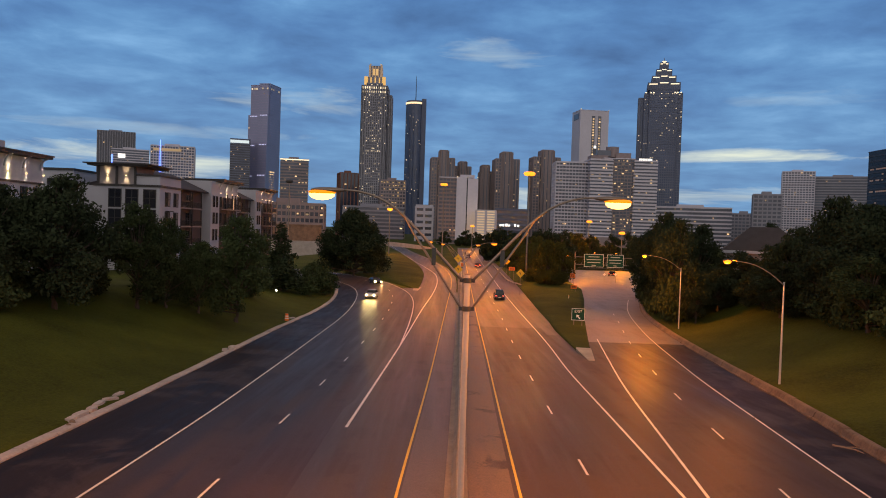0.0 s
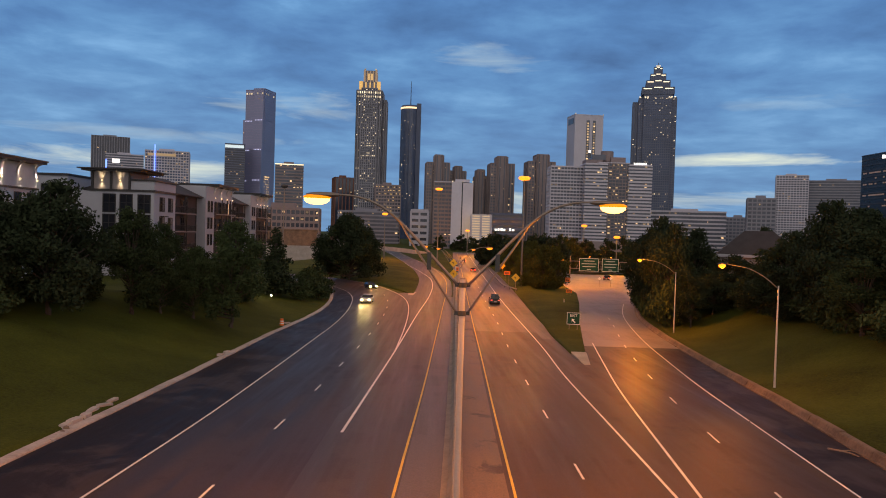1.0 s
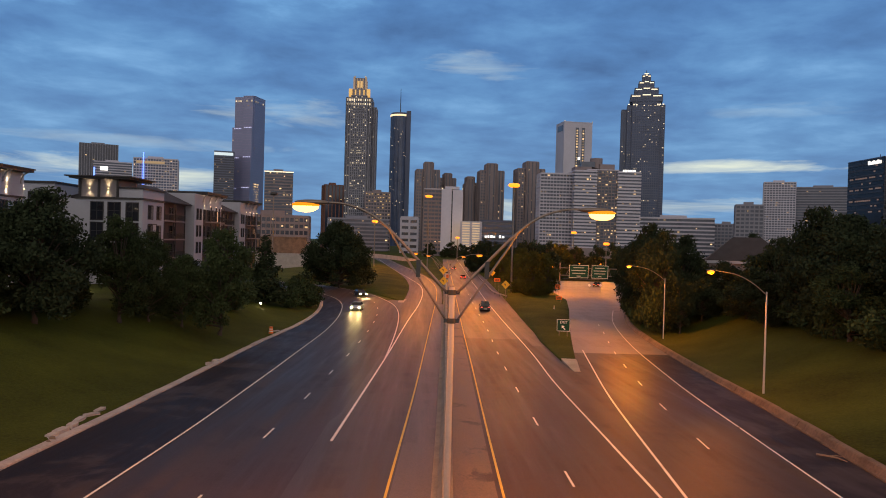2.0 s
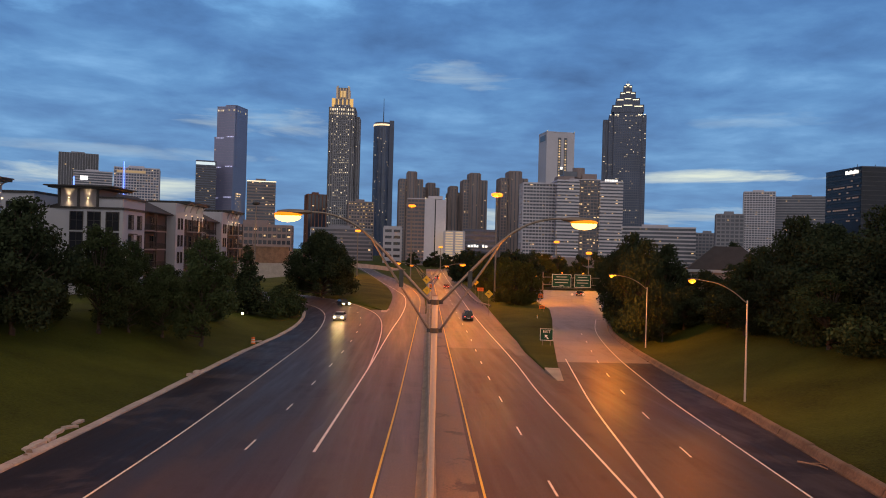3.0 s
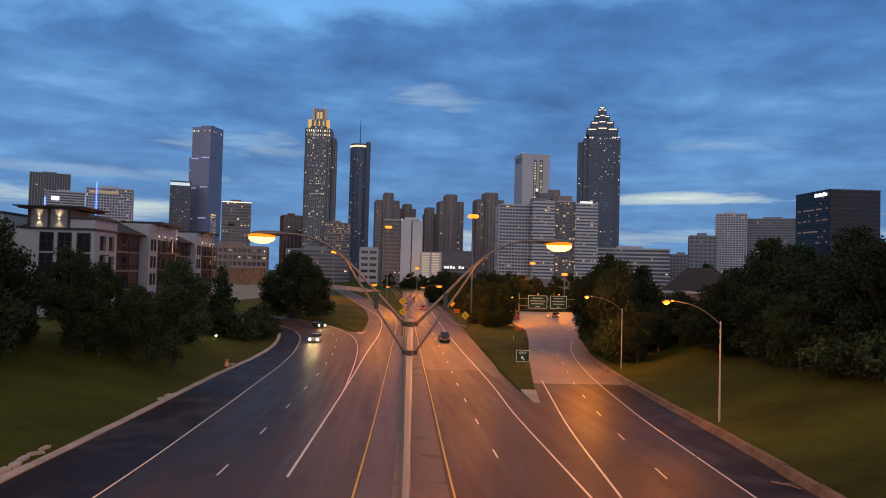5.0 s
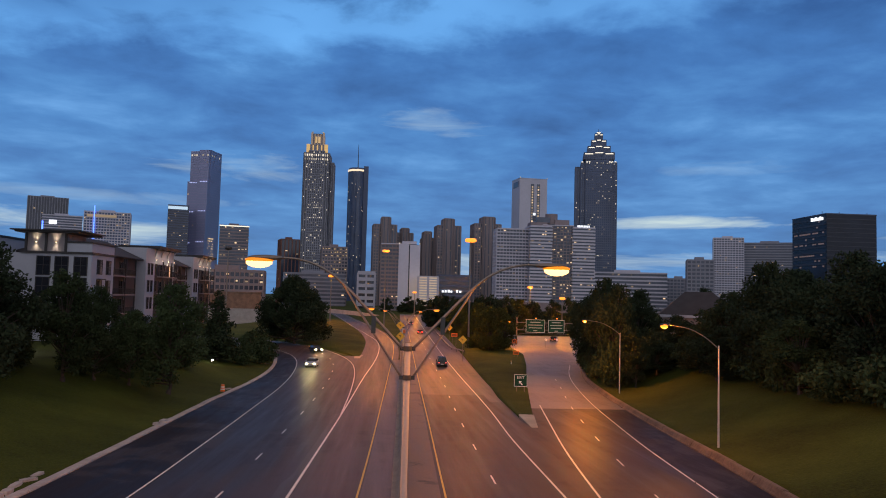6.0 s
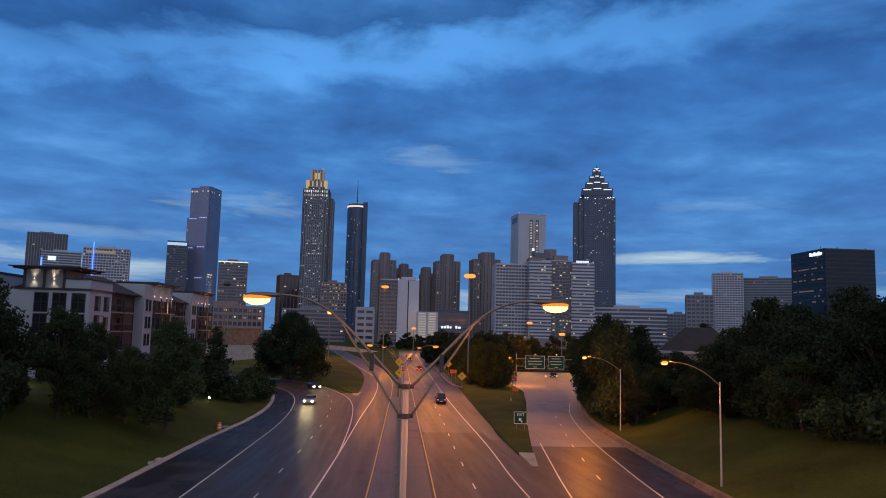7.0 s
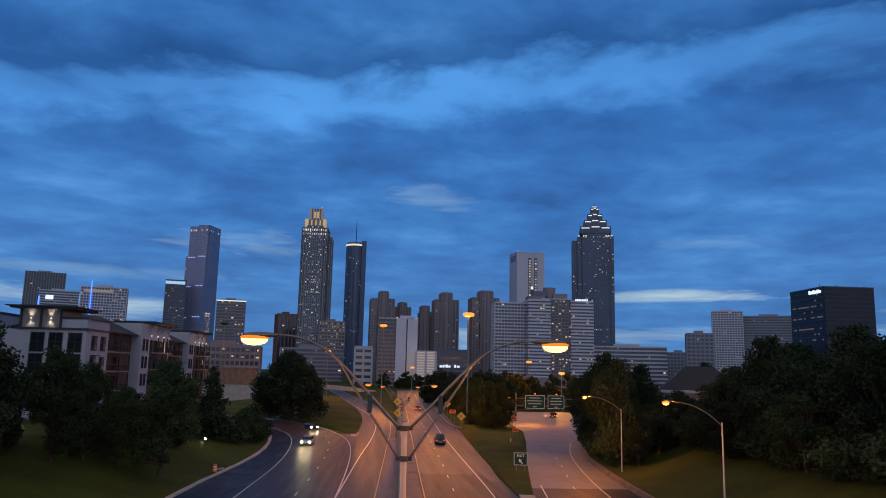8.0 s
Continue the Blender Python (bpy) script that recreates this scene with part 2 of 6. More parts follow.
E_WIN = emit("lit_window_warm", (1.0, 0.68, 0.36), 1.3, (0.1, 0.1, 0.1), 0.9)
E_WINW = emit("lit_window_pale", (1.0, 0.84, 0.62), 1.5, (0.1, 0.1, 0.1), 0.88)
E_GOLD = emit("gold_lit_window", (1.0, 0.62, 0.20), 0.55)
E_EDGE = emit("white_edge_light", (1.0, 0.88, 0.66), 1.3)
E_SIGNW = emit("lit_sign_white", (0.95, 0.97, 1.0), 1.3)
E_BLUE = emit("blue_neon", (0.08, 0.20, 1.0), 3.0)
E_VIOLET = emit("violet_edge_light", (0.55, 0.60, 1.0), 0.9)
E_TAIL = emit("tail_light_red", (1.0, 0.03, 0.02), 9.0)
E_HEAD = emit("headlight", (1.0, 0.74, 0.30), 40.0)
E_WALLAMP = emit("wall_lamp_glow", (1.0, 0.74, 0.42), 3.5)
E_PATH = emit("path_light_glow", (1.0, 0.88, 0.65), 14.0)
G_DARK = glass_mat("dark_glass", (0.026, 0.034, 0.055))
G_BLUE = glass_mat("blue_glass", (0.040, 0.066, 0.13), 0.2)
G_GREY = glass_mat("grey_glass", (0.070, 0.088, 0.125), 0.3)
W_GREY = mat("grey_facade", (0.205, 0.215, 0.26), 0.7, 0.15, 0.02, 0.5, 0.0)
W_DKGREY = mat("dark_grey_facade", (0.068, 0.092, 0.155), 0.6, 0.15, 0.02, 0.5, 0.0)
W_PALE = mat("pale_concrete_facade", (0.46, 0.46, 0.53), 0.75, 0.12, 0.02, 0.5, 0.0)
W_WHITE = mat("white_facade", (0.52, 0.52, 0.60), 0.75, 0.10, 0.02, 0.5, 0.0)
W_BROWN = mat("brown_precast_facade", (0.21, 0.178, 0.185), 0.8, 0.18, 0.02, 0.5, 0.0)
W_BRICK = mat("red_brown_brick", (0.16, 0.075, 0.055), 0.85, 0.2, 0.05, 1.5, 0.0)
W_GRANITE = mat("violet_grey_granite", (0.24, 0.225, 0.37), 0.4, 0.12, 0.02, 0.5, 0.0)


# ---------------------------------------------------------------- building helpers
class Acc:
    """Collects boxes, prisms, tubes and faces for one mesh."""

    def __init__(self):
        self.v, self.f, self.cut = [], [], []

    def add(self, verts, faces):
        n = len(self.v)
        self.cut.append((n, len(self.f)))
        self.v += [tuple(p) for p in verts]
        self.f += [tuple(i + n for i in q) for q in faces]
        return self

    def pieces(self):
        """Each added solid as a mesh of its own."""
        ends = self.cut[1:] + [(len(self.v), len(self.f))]
        for (v0, f0), (v1, f1) in zip(self.cut, ends):
            one = Acc()
            one.v, one.f = self.v[v0:v1], [tuple(i - v0 for i in q) for q in self.f[f0:f1]]
            yield one

    def box(self, x0, x1, y0, y1, z0, z1):
        return self.add([(x0, y0, z0), (x1, y0, z0), (x1, y1, z0), (x0, y1, z0), (x0, y0, z1), (x1, y0, z1), (x1, y1, z1), (x0, y1, z1)],
                        [(0, 3, 2, 1), (4, 5, 6, 7), (0, 1, 5, 4), (1, 2, 6, 5), (2, 3, 7, 6), (3, 0, 4, 7)])

    def prism(self, ring, z0, z1, top=1.0, cx=0.0, cy=0.0):
        n = len(ring)
        vs = [(x, y, z0) for x, y in ring] + [(cx + (x - cx) * top, cy + (y - cy) * top, z1) for x, y in ring]
        fs = [(i, (i + 1) % n, n + (i + 1) % n, n + i) for i in range(n)] + [tuple(range(n))[::-1], tuple(range(n, 2 * n))]
        return self.add(vs, fs)

    def cyl(self, x, y, z0, z1, r0, r1=None, n=12):
        r1 = r0 if r1 is None else r1
        ring = [(x + r0 * math.cos(2 * math.pi * i / n), y + r0 * math.sin(2 * math.pi * i / n)) for i in range(n)]
        return self.prism(ring, z0, z1, r1 / r0, x, y)

    def tube(self, pts, r, n=8, r1=None):
        pts = [Vector(p) for p in pts]
        rings = []
        for i, p in enumerate(pts):
            d = (pts[min(i + 1, len(pts) - 1)] - pts[max(i - 1, 0)]).normalized()
            a = d.cross(Vector((0.13, 0.21, 0.97)))
            if a.length < 0.2:
                a = d.cross(Vector((1, 0, 0)))
            a.normalize()
            b = d.cross(a)
            k = r if r1 is None else r + (r1 - r) * i / (len(pts) - 1)
            rings.append([p + (a * math.cos(2 * math.pi * j / n) + b * math.sin(2 * math.pi * j / n)) * k for j in range(n)])
        vs = [p for ring in rings for p in ring]
        fs = [(i * n + j, i * n + (j + 1) % n, (i + 1) * n + (j + 1) % n, (i + 1) * n + j) for i in range(len(pts) - 1) for j in range(n)]
        fs += [tuple(range(n))[::-1], tuple(range((len(pts) - 1) * n, len(pts) * n))]
        return self.add(vs, fs)

    def ball(self, x, y, z, rx, ry, rz_, n=12, m=7):
        vs, fs = [(x, y, z - rz_)], []
        for i in range(1, m):
            a = -math.pi / 2 + math.pi * i / m
            for j in range(n):
                b = 2 * math.pi * j / n
                vs.append((x + rx * math.cos(a) * math.cos(b), y + ry * math.cos(a) * math.sin(b), z + rz_ * math.sin(a)))
        vs.append((x, y, z + rz_))
        for j in range(n):
            fs.append((0, 1 + (j + 1) % n, 1 + j))
            fs.append((len(vs) - 1, 1 + (m - 2) * n + j, 1 + (m - 2) * n + (j + 1) % n))
            for i in range(m - 2):
                fs.append((1 + i * n + j, 1 + i * n + (j + 1) % n, 1 + (i + 1) * n + (j + 1) % n, 1 + (i + 1) * n + j))
        return self.add(vs, fs)

    def strip(self, left, right, z):
        """A sheet between two rows of points (x, y); z(y) gives its height."""
        vs = []
        for (xa, ya), (xb, yb) in zip(left, right):
            vs += [(xa, ya, z(ya)), (xb, yb, z(yb))]
        return self.add(vs, [(2 * i, 2 * i + 1, 2 * i + 3, 2 * i + 2) for i in range(len(left) - 1)])


def part(name, acc, material, parent=None, label="", smooth=False, bevel=0.0):
    me = bpy.data.meshes.new(name)
    me.from_pydata(acc.v, [], acc.f)
    me.materials.append(material)
    me.update()
    if smooth:
        me.shade_smooth()
    ob = new(name, me)
    if bevel:
        b = ob.modifiers.new("bevel", "BEVEL")
        b.width, b.segments, b.limit_method = bevel, 2, "ANGLE"
    if parent:
        ob.parent = parent
    if label:
        ob["label"] = label
    return ob


def thing(name, m=None, label="", category="", group="", kind=""):
    ob = new(name)
    ob.matrix_world = m if m is not None else Matrix.Identity(4)
    return tagged(ob, label, category, group, kind)


def lerp_line(pts, y):
    """x on a line of (y, x) knots at y."""
    ys, xs = [p[0] for p in pts], [p[1] for p in pts]
    if y <= ys[0]:
        return xs[0] + (y - ys[0]) * (xs[1] - xs[0]) / (ys[1] - ys[0])
    return float(np.interp(y, ys, xs)) if y <= ys[-1] else xs[-1] + (y - ys[-1]) * (xs[-1] - xs[-2]) / (ys[-1] - ys[-2])


def smooth_line(knots, step=2.0):
    """Points (x, y) every few metres on a smooth curve through the knots (x, y)."""
    k = [Vector((x, y)) for x, y in knots]
    d = [(b - a).length for a, b in zip(k, k[1:])]
    g = [(b - a) / e for a, b, e in zip(k, k[1:], d)]
    tan = [g[0]] + [(g[i - 1] * d[i] + g[i] * d[i - 1]) / (d[i - 1] + d[i]) for i in range(1, len(g))] + [g[-1]]
    out = []
    for i, e in enumerate(d):
        n = max(2, int(e / step))
        for j in range(n):
            t = j / n
            out.append(k[i] * (2 * t ** 3 - 3 * t * t + 1) + tan[i] * (e * (t ** 3 - 2 * t * t + t)) + k[i + 1] * (3 * t * t - 2 * t ** 3) + tan[i + 1] * (e * (t ** 3 - t * t)))
    out = np.array([(p.x, p.y) for p in out] + [tuple(k[-1])])
    # ease out the small kinks that hand-placed knots leave
    s = np.concatenate(([0.0], np.cumsum(np.hypot(*np.diff(out, axis=0).T))))
    reach = np.minimum(np.minimum(s, s[-1] - s), 7.0)
    eased = [out[np.abs(s - s[i]) <= reach[i] + 1e-6].mean(axis=0) for i in range(len(s))] if len(knots) > 3 else out
    return [(float(x), float(y)) for x, y in eased]


def resample(pts, n):
    d = [0.0]
    for a, b in zip(pts, pts[1:]):
        d.append(d[-1] + math.dist(a, b))
    s = np.linspace(0, d[-1], n)
    return list(zip(np.interp(s, d, [p[0] for p in pts]), np.interp(s, d, [p[1] for p in pts])))


def road_z(y):
    if y < 60:
        return -0.038 * y
    if y < 130:
        u = y - 60
        return -2.28 - 0.038 * u + 0.038 * u * u / 140
    return -3.61


def sstep(a, b, v):
    t = min(1.0, max(0.0, (v - a) / (b - a)))
    return t * t * (3 - 2 * t)


# ---------------------------------------------------------------- ground
CURB_L = [(-30, -18.4), (31, -18.55), (42, -18.6), (51, -18.75), (66, -19.05), (91, -19.2), (104, -18.6), (124, -18.4), (143, -20.0), (158.5, -22.7), (172, -29), (185, -40), (195, -56), (205, -85)]
CURB_R = [(-30, 12.8), (36.2, 21.9), (40.2, 22.5), (49.9, 23.9), (63.6, 25.5), (74, 26.7), (85.1, 28.0), (97, 29.4), (118.5, 32.5), (145, 38.8), (170, 45.8), (227, 61), (300, 81)]


def ground_z(x, y):
    base = road_z(y)
    xl, xr = lerp_line(CURB_L, min(y, 195)), lerp_line(CURB_R, min(y, 300))
    n = noise.noise((x * 0.06, y * 0.06, 0)) * 0.5 + noise.noise((x * 0.25, y * 0.25, 4)) * 0.12
    if x < xl - 0.45:
        u = xl - x
        h = 4.6 - 1.9 * sstep(90, 170, y)
        z = base + 0.12 + h * sstep(0, 19, u) + 0.035 * max(0, u - 19) + n * sstep(2, 12, u)
        far = sstep(170, 320, y)
        return z * (1 - far) + (-3.3 + n) * far
    if x > xr + 0.65:
        u = x - xr
        z = base + 0.45 + 4.0 * sstep(0, 17, u) + 0.03 * max(0, u - 17) + n * sstep(2, 12, u)
        far = sstep(190, 340, y)
        return z * (1 - far) + (-3.3 + n) * far
    return base - (0.35 if y < 126 else 0.03)


def build_ground():
    ys = list(np.arange(-40, 130, 2.5)) + list(np.arange(130, 330, 4)) + list(np.geomspace(330, 4600, 26))
    xs = sorted(set([-x for x in np.geomspace(62, 4200, 18)] + list(np.arange(-60, -26, 1.5)) + list(np.arange(-25.5, -16, 0.6)) + list(np.arange(-15, 12, 3.0)) + list(np.arange(12.6, 50, 0.6)) + list(np.arange(51, 76, 1.5)) + list(np.geomspace(78, 4200, 18))))
    a = Acc()
    nx = len(xs)
    a.v = [(x, y, ground_z(x, y)) for y in ys for x in xs]
    a.f = [(j * nx + i, j * nx + i + 1, (j + 1) * nx + i + 1, (j + 1) * nx + i) for j in range(len(ys) - 1) for i in range(nx - 1)]
    return tagged(part("ground", a, M_GRASS, smooth=True), "grassy banks and open ground reaching the horizon", "ground", kind="structure")


build_ground()

# lines of the carriageways, as (x, y)
WHITE_LEFT = [(-13.6, -30), (-13.25, 27), (-13.1, 42), (-13.35, 58), (-13.7, 82), (-13.8, 104), (-15.0, 130), (-16.8, 146.5), (-21.3, 164), (-32, 182), (-50, 196), (-80, 208)]
ISLAND_L = [(-4.1, 75.4), (-4.15, 100), (-4.4, 116.2), (-5.1, 133.1), (-6.5, 146.5), (-10, 162.2), (-15.0, 177.5), (-34, 206), (-75, 224)]
WHITE_MID = [(-4.9, 39.7), (-4.1, 75.2), (-2.9, 119.3), (-1.7, 145.8), (-1.1, 180), (-1.9, 208), (-5.5, 242), (-13, 303), (-22, 384), (-35.6, 508)]
YELLOW_L = [(-2.4, -30), (-1.52, 28.5), (-0.9, 50), (0.0, 88), (1.0, 126), (2.2, 169), (2.4, 198.3), (0.6, 240), (-5.5, 303), (-16, 384), (-30, 508)]
YELLOW_R = [(2.0, -30), (3.4, 29.1), (3.7, 41.3), (4.61, 74.1), (5.4, 110.2), (6.2, 150), (8.2, 250), (10.8, 390), (13.0, 510)]
WHITE_R = [(8.8, -30), (10.05, 29.7), (10.4, 41.2), (11.1, 64.9), (11.75, 77.1), (12.3, 96.1), (12.6, 121.5), (12.95, 160.7), (13.6, 195), (15.7, 308), (17.5, 391), (19.7, 503)]
RAMP_L = [(4.6, -30), (11.05, 29.7), (11.7, 35.4), (12.6, 43.6), (14.3, 57.7), (15.7, 67.2), (18.7, 88.0)]
RAMP_R = [(10.6, -30), (18.0, 30.5), (18.5, 35.4), (19.5, 44.0), (21.1, 58.2), (22.8, 70.3), (25.5, 89.8), (27.7, 103.6), (31.9, 126.3), (37.0, 146.1), (45, 175), (57.5, 225), (76, 300)]
BARRIER = [(0.15, -30), (0.95, 28.7), (1.13, 35), (1.75, 60), (2.95, 109.5), (4.1, 160), (5.0, 200)]
GORE_L = [(14.2, 77), (14.8, 95.6), (15.5, 105.7), (16.9, 145), (18.0, 175.6), (20, 250), (22.6, 390), (25.5, 520)]
GORE_R = [(15.7, 76.8), (18.7, 94.2), (22.1, 113.6), (27.9, 144.2), (32.2, 170), (33.0, 188), (35.5, 220), (43, 260), (58, 310)]


MOUND_R = [(-4.9, 157), (-4.7, 185), (-4.9, 203), (-7.0, 241), (-11.5, 289), (-22, 384), (-38, 508)]


def xs_at(line, y):
    return lerp_line([(q, p) for p, q in line], y)


def pavement(name, left, right, y0, y1, lift, material, label, step=2.5):
    ys = np.linspace(y0, y1, int((y1 - y0) / step) + 2)
    a = Acc().strip([(left(y), y) for y in ys], [(right(y), y) for y in ys], lambda y: road_z(y) + lift)
    return tagged(part(name, a, material), label, "road", kind="structure")


def curved_pavement(name, left, right, lift, material, label):
    n = 110
    a = Acc().strip(resample(smooth_line(left), n), resample(smooth_line(right), n), lambda y: road_z(y) + lift)
    return tagged(part(name, a, material), label, "road", kind="structure")


CURB_L_XY = [(x, y) for y, x in CURB_L]
CURB_R_XY = [(x, y) for y, x in CURB_R]
# the slip road from the left: dark new shoulder, then the lanes
curved_pavement("road_shoulder_left", CURB_L_XY, [(x + 0.0, y) for x, y in WHITE_LEFT], 0.020, M_ASPH_D, "dark patched asphalt shoulder along the curb")
curved_pavement("road_left", WHITE_LEFT, [(-5.6, -30), (-5.2, 40)] + [(x + 0.35, y) for x, y in ISLAND_L], 0.020, M_ASPH_L, "dark grey asphalt lanes curving away behind the trees")
pavement("road_middle_left", lambda y: -5.7 if y <= 45 else (xs_at(WHITE_MID, y) - 0.6 if y <= 78 else (xs_at(ISLAND_L, y) + 0.3 if y <= 158 else xs_at(MOUND_R, y) - 0.5)), lambda y: 1.6 if y < 60 else (xs_at(YELLOW_L, y) + 2.4 if y < 150 else xs_at(YELLOW_L, y) + 1.3), -30, 508, 0.035, M_ASPH, "asphalt lanes beside the median barrier")
pavement("road_middle_right", lambda y: 1.3 if y < 60 else (1.3 + (y - 60) * 0.022 if y < 150 else xs_at(YELLOW_R, y) - 2.9), lambda y: xs_at(WHITE_R, y) + (0.9 if y > 60 else 0.3), -30, 97, 0.035, M_ASPH_R, "dark resurfaced asphalt lanes, colour tinted orange for lamplight")
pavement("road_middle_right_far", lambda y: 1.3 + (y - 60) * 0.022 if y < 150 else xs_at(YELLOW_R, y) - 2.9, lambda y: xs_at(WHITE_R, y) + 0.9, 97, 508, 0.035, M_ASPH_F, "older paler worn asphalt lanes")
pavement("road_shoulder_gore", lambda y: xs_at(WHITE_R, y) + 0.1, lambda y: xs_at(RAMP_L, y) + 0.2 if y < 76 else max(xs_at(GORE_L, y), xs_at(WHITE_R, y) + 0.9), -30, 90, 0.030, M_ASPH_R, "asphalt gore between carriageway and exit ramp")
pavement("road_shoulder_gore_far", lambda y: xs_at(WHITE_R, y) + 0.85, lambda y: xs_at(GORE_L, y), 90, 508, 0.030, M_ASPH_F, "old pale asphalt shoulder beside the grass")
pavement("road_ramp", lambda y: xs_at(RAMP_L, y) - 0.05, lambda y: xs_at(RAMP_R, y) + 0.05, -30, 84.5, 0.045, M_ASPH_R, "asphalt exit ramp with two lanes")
pavement("road_ramp_shoulder", lambda y: xs_at(RAMP_R, y), lambda y: lerp_line(CURB_R, y), -30, 84.5, 0.045, M_ASPH_D, "dark new asphalt shoulder of the ramp")
pavement("road_ramp_far", lambda y: xs_at(GORE_R, y) - 0.2, lambda y: lerp_line(CURB_R, y), 84.5, 258, 0.045, M_CONC_P, "pale worn concrete paving of the far ramp")
pavement("pavement_gore_nose_joint", lambda y: xs_at(WHITE_R, y) + 0.3, lambda y: xs_at(RAMP_L, y) + 0.3, 66, 90, 0.040, M_ASPH_R, "asphalt beside the tip of the grass")

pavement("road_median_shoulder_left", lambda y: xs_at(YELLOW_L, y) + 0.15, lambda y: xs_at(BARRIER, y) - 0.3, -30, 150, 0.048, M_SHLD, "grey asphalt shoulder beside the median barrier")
pavement("road_median_shoulder_right", lambda y: xs_at(BARRIER, y) + 0.3, lambda y: xs_at(YELLOW_R, y) - 0.25, -30, 150, 0.048, M_DIRT_LIT, "stained dirty asphalt shoulder beside the median barrier, base tinted orange for lamplight")


def gore_island():
    a = Acc()
    ys = np.linspace(76.6, 300, 91)
    rows = []
    for y in ys:
        l, r = xs_at(GORE_L, y), xs_at(GORE_R, y)
        w = [0, 0.004, 0.15, 0.3, 0.45, 0.6, 0.75, 0.9, 0.996, 1]
        rows.append([(l + (r - l) * k, y, road_z(y) + (-0.1 if k in (0, 1) else 0.14 + 0.5 * sstep(90, 160, y) * math.sin(math.pi * k) + 0.06 * noise.noise((l + k * 9, y * 0.3, 1)))) for k in w])
    n = len(rows[0])
    a.v = [p for row in rows for p in row]
    a.f = [(j * n + i, j * n + i + 1, (j + 1) * n + i + 1, (j + 1) * n + i) for j in range(len(rows) - 1) for i in range(n - 1)]
    tagged(part("verge_grass", a, M_GRASS, smooth=True), "mown grass wedge between carriageway and exit ramp", "grass", kind="structure")
    b = Acc()
    z = road_z(72) + 0.07
    b.prism([(14.07, 67.4), (14.4, 67.5), (15.75, 76.6), (15.75, 77.2), (14.3, 77.4), (14.2, 76.8)], z - 0.5, z + 0.05)
    tagged(part("pavement_nose", b, M_NOSE), "pale sandy concrete nose at the tip of the grass wedge", "pavement", kind="structure")


gore_island()


def median_island():
    a = Acc()
    isl = smooth_line([(-6.0, 157), (-10.3, 169), (-16.2, 184), (-24.4, 201), (-40, 216), (-66, 232)])
    inn = smooth_line(MOUND_R[:-1])
    n = 40
    L, R_ = resample(isl, n), resample(inn, n)
    rows = []
    for (xa, ya), (xb, yb) in zip(L, R_):
        rows.append([(xa + (xb - xa) * k, ya + (yb - ya) * k, -3.61 + (-0.05 if k in (0, 1) else 0.12 + 1.3 * math.sin(math.pi * k) * sstep(160, 200, ya))) for k in (0, 0.01, 0.2, 0.4, 0.6, 0.8, 0.99, 1)])
    m = 8
    a.v = [p for r in rows for p in r]
    a.f = [(j * m + i, j * m + i + 1, (j + 1) * m + i + 1, (j + 1) * m + i) for j in range(n - 1) for i in range(m - 1)]
    tagged(part("verge_grass_mound", a, M_GRASS, smooth=True), "grass mound between the curving slip road and the carriageway", "grass", kind="structure")
    b = Acc()
    b.prism([(-5.9, 152), (-4.9, 152), (-4.4, 161), (-6.3, 161)], -3.8, -3.54)
    tagged(part("pavement_nose", b, M_CONC), "small concrete nose at the end of the grass mound", "pavement", kind="structure")


median_island()


# ---------------------------------------------------------------- curbs, walls, markings
def ribbon(name, pts, profile, zf, material, label, category, kind="structure", parent=None):
    """Sweeps a profile of (sideways, up) along points (x, y)."""
    a = Acc()
    n = len(profile)
    for i, (x, y) in enumerate(pts):
        p, q = pts[max(i - 1, 0)], pts[min(i + 1, len(pts) - 1)]
        d = math.dist(p, q) or 1
        nx, ny = (q[1] - p[1]) / d, -(q[0] - p[0]) / d
        for s, h in profile:
            a.v.append((x + nx * s, y + ny * s, zf(y) + h))
    for i in range(len(pts) - 1):
        for j in range(n - 1):
            a.f.append((i * n + j, i * n + j + 1, (i + 1) * n + j + 1, (i + 1) * n + j))
    a.f += [tuple(range(n)), tuple(range((len(pts) - 1) * n, len(pts) * n))[::-1]]
    ob = part(name, a, material, parent)
    return tagged(ob, label, category, kind=kind)


def segmented(name, pts, profile, material, label, category, piece, length=3.0):
    """A long curb or wall cast in separate lengths with open joints."""
    t = thing(name, None, label, category, kind="structure")
    pts = resample(pts, int(sum(math.dist(a, b) for a, b in zip(pts, pts[1:])) / length) * 4 + 1)
    rs = random.Random(len(pts))
    for i in range(0, len(pts) - 4, 4):
        seg = [Vector(p) for p in pts[i:i + 5]]
        seg[0] = seg[0] + (seg[1] - seg[0]) * 0.025
        seg[-1] = seg[-1] + (seg[-2] - seg[-1]) * 0.025
        ds, dh = rs.uniform(-0.03, 0.03), rs.uniform(-0.02, 0.02)
        ob = ribbon(piece, [(p.x, p.y) for p in seg], [(s + ds, h + (dh if h > 0 else 0)) for s, h in profile], road_z, material, "", "", "", t)
    return t


segmented("curb_left", smooth_line(CURB_L_XY, 3), [(-0.58, -0.4), (-0.58, 0.14), (-0.5, 0.17), (-0.10, 0.16), (0.0, 0.10), (0.03, -0.4)], M_CURB, "worn pale concrete curb and gutter beside the grass", "curb", "curb_segment")

segmented("curb_wall_right", smooth_line([p for p in CURB_R_XY if p[1] < 175], 3), [(-0.02, -0.4), (0.0, 0.12), (0.10, 0.16), (0.24, 0.46), (0.34, 0.52), (0.62, 0.50), (0.64, -0.4)], M_WALL_R, "low stained concrete wall along the ramp shoulder", "wall", "wall_segment", 4.5)


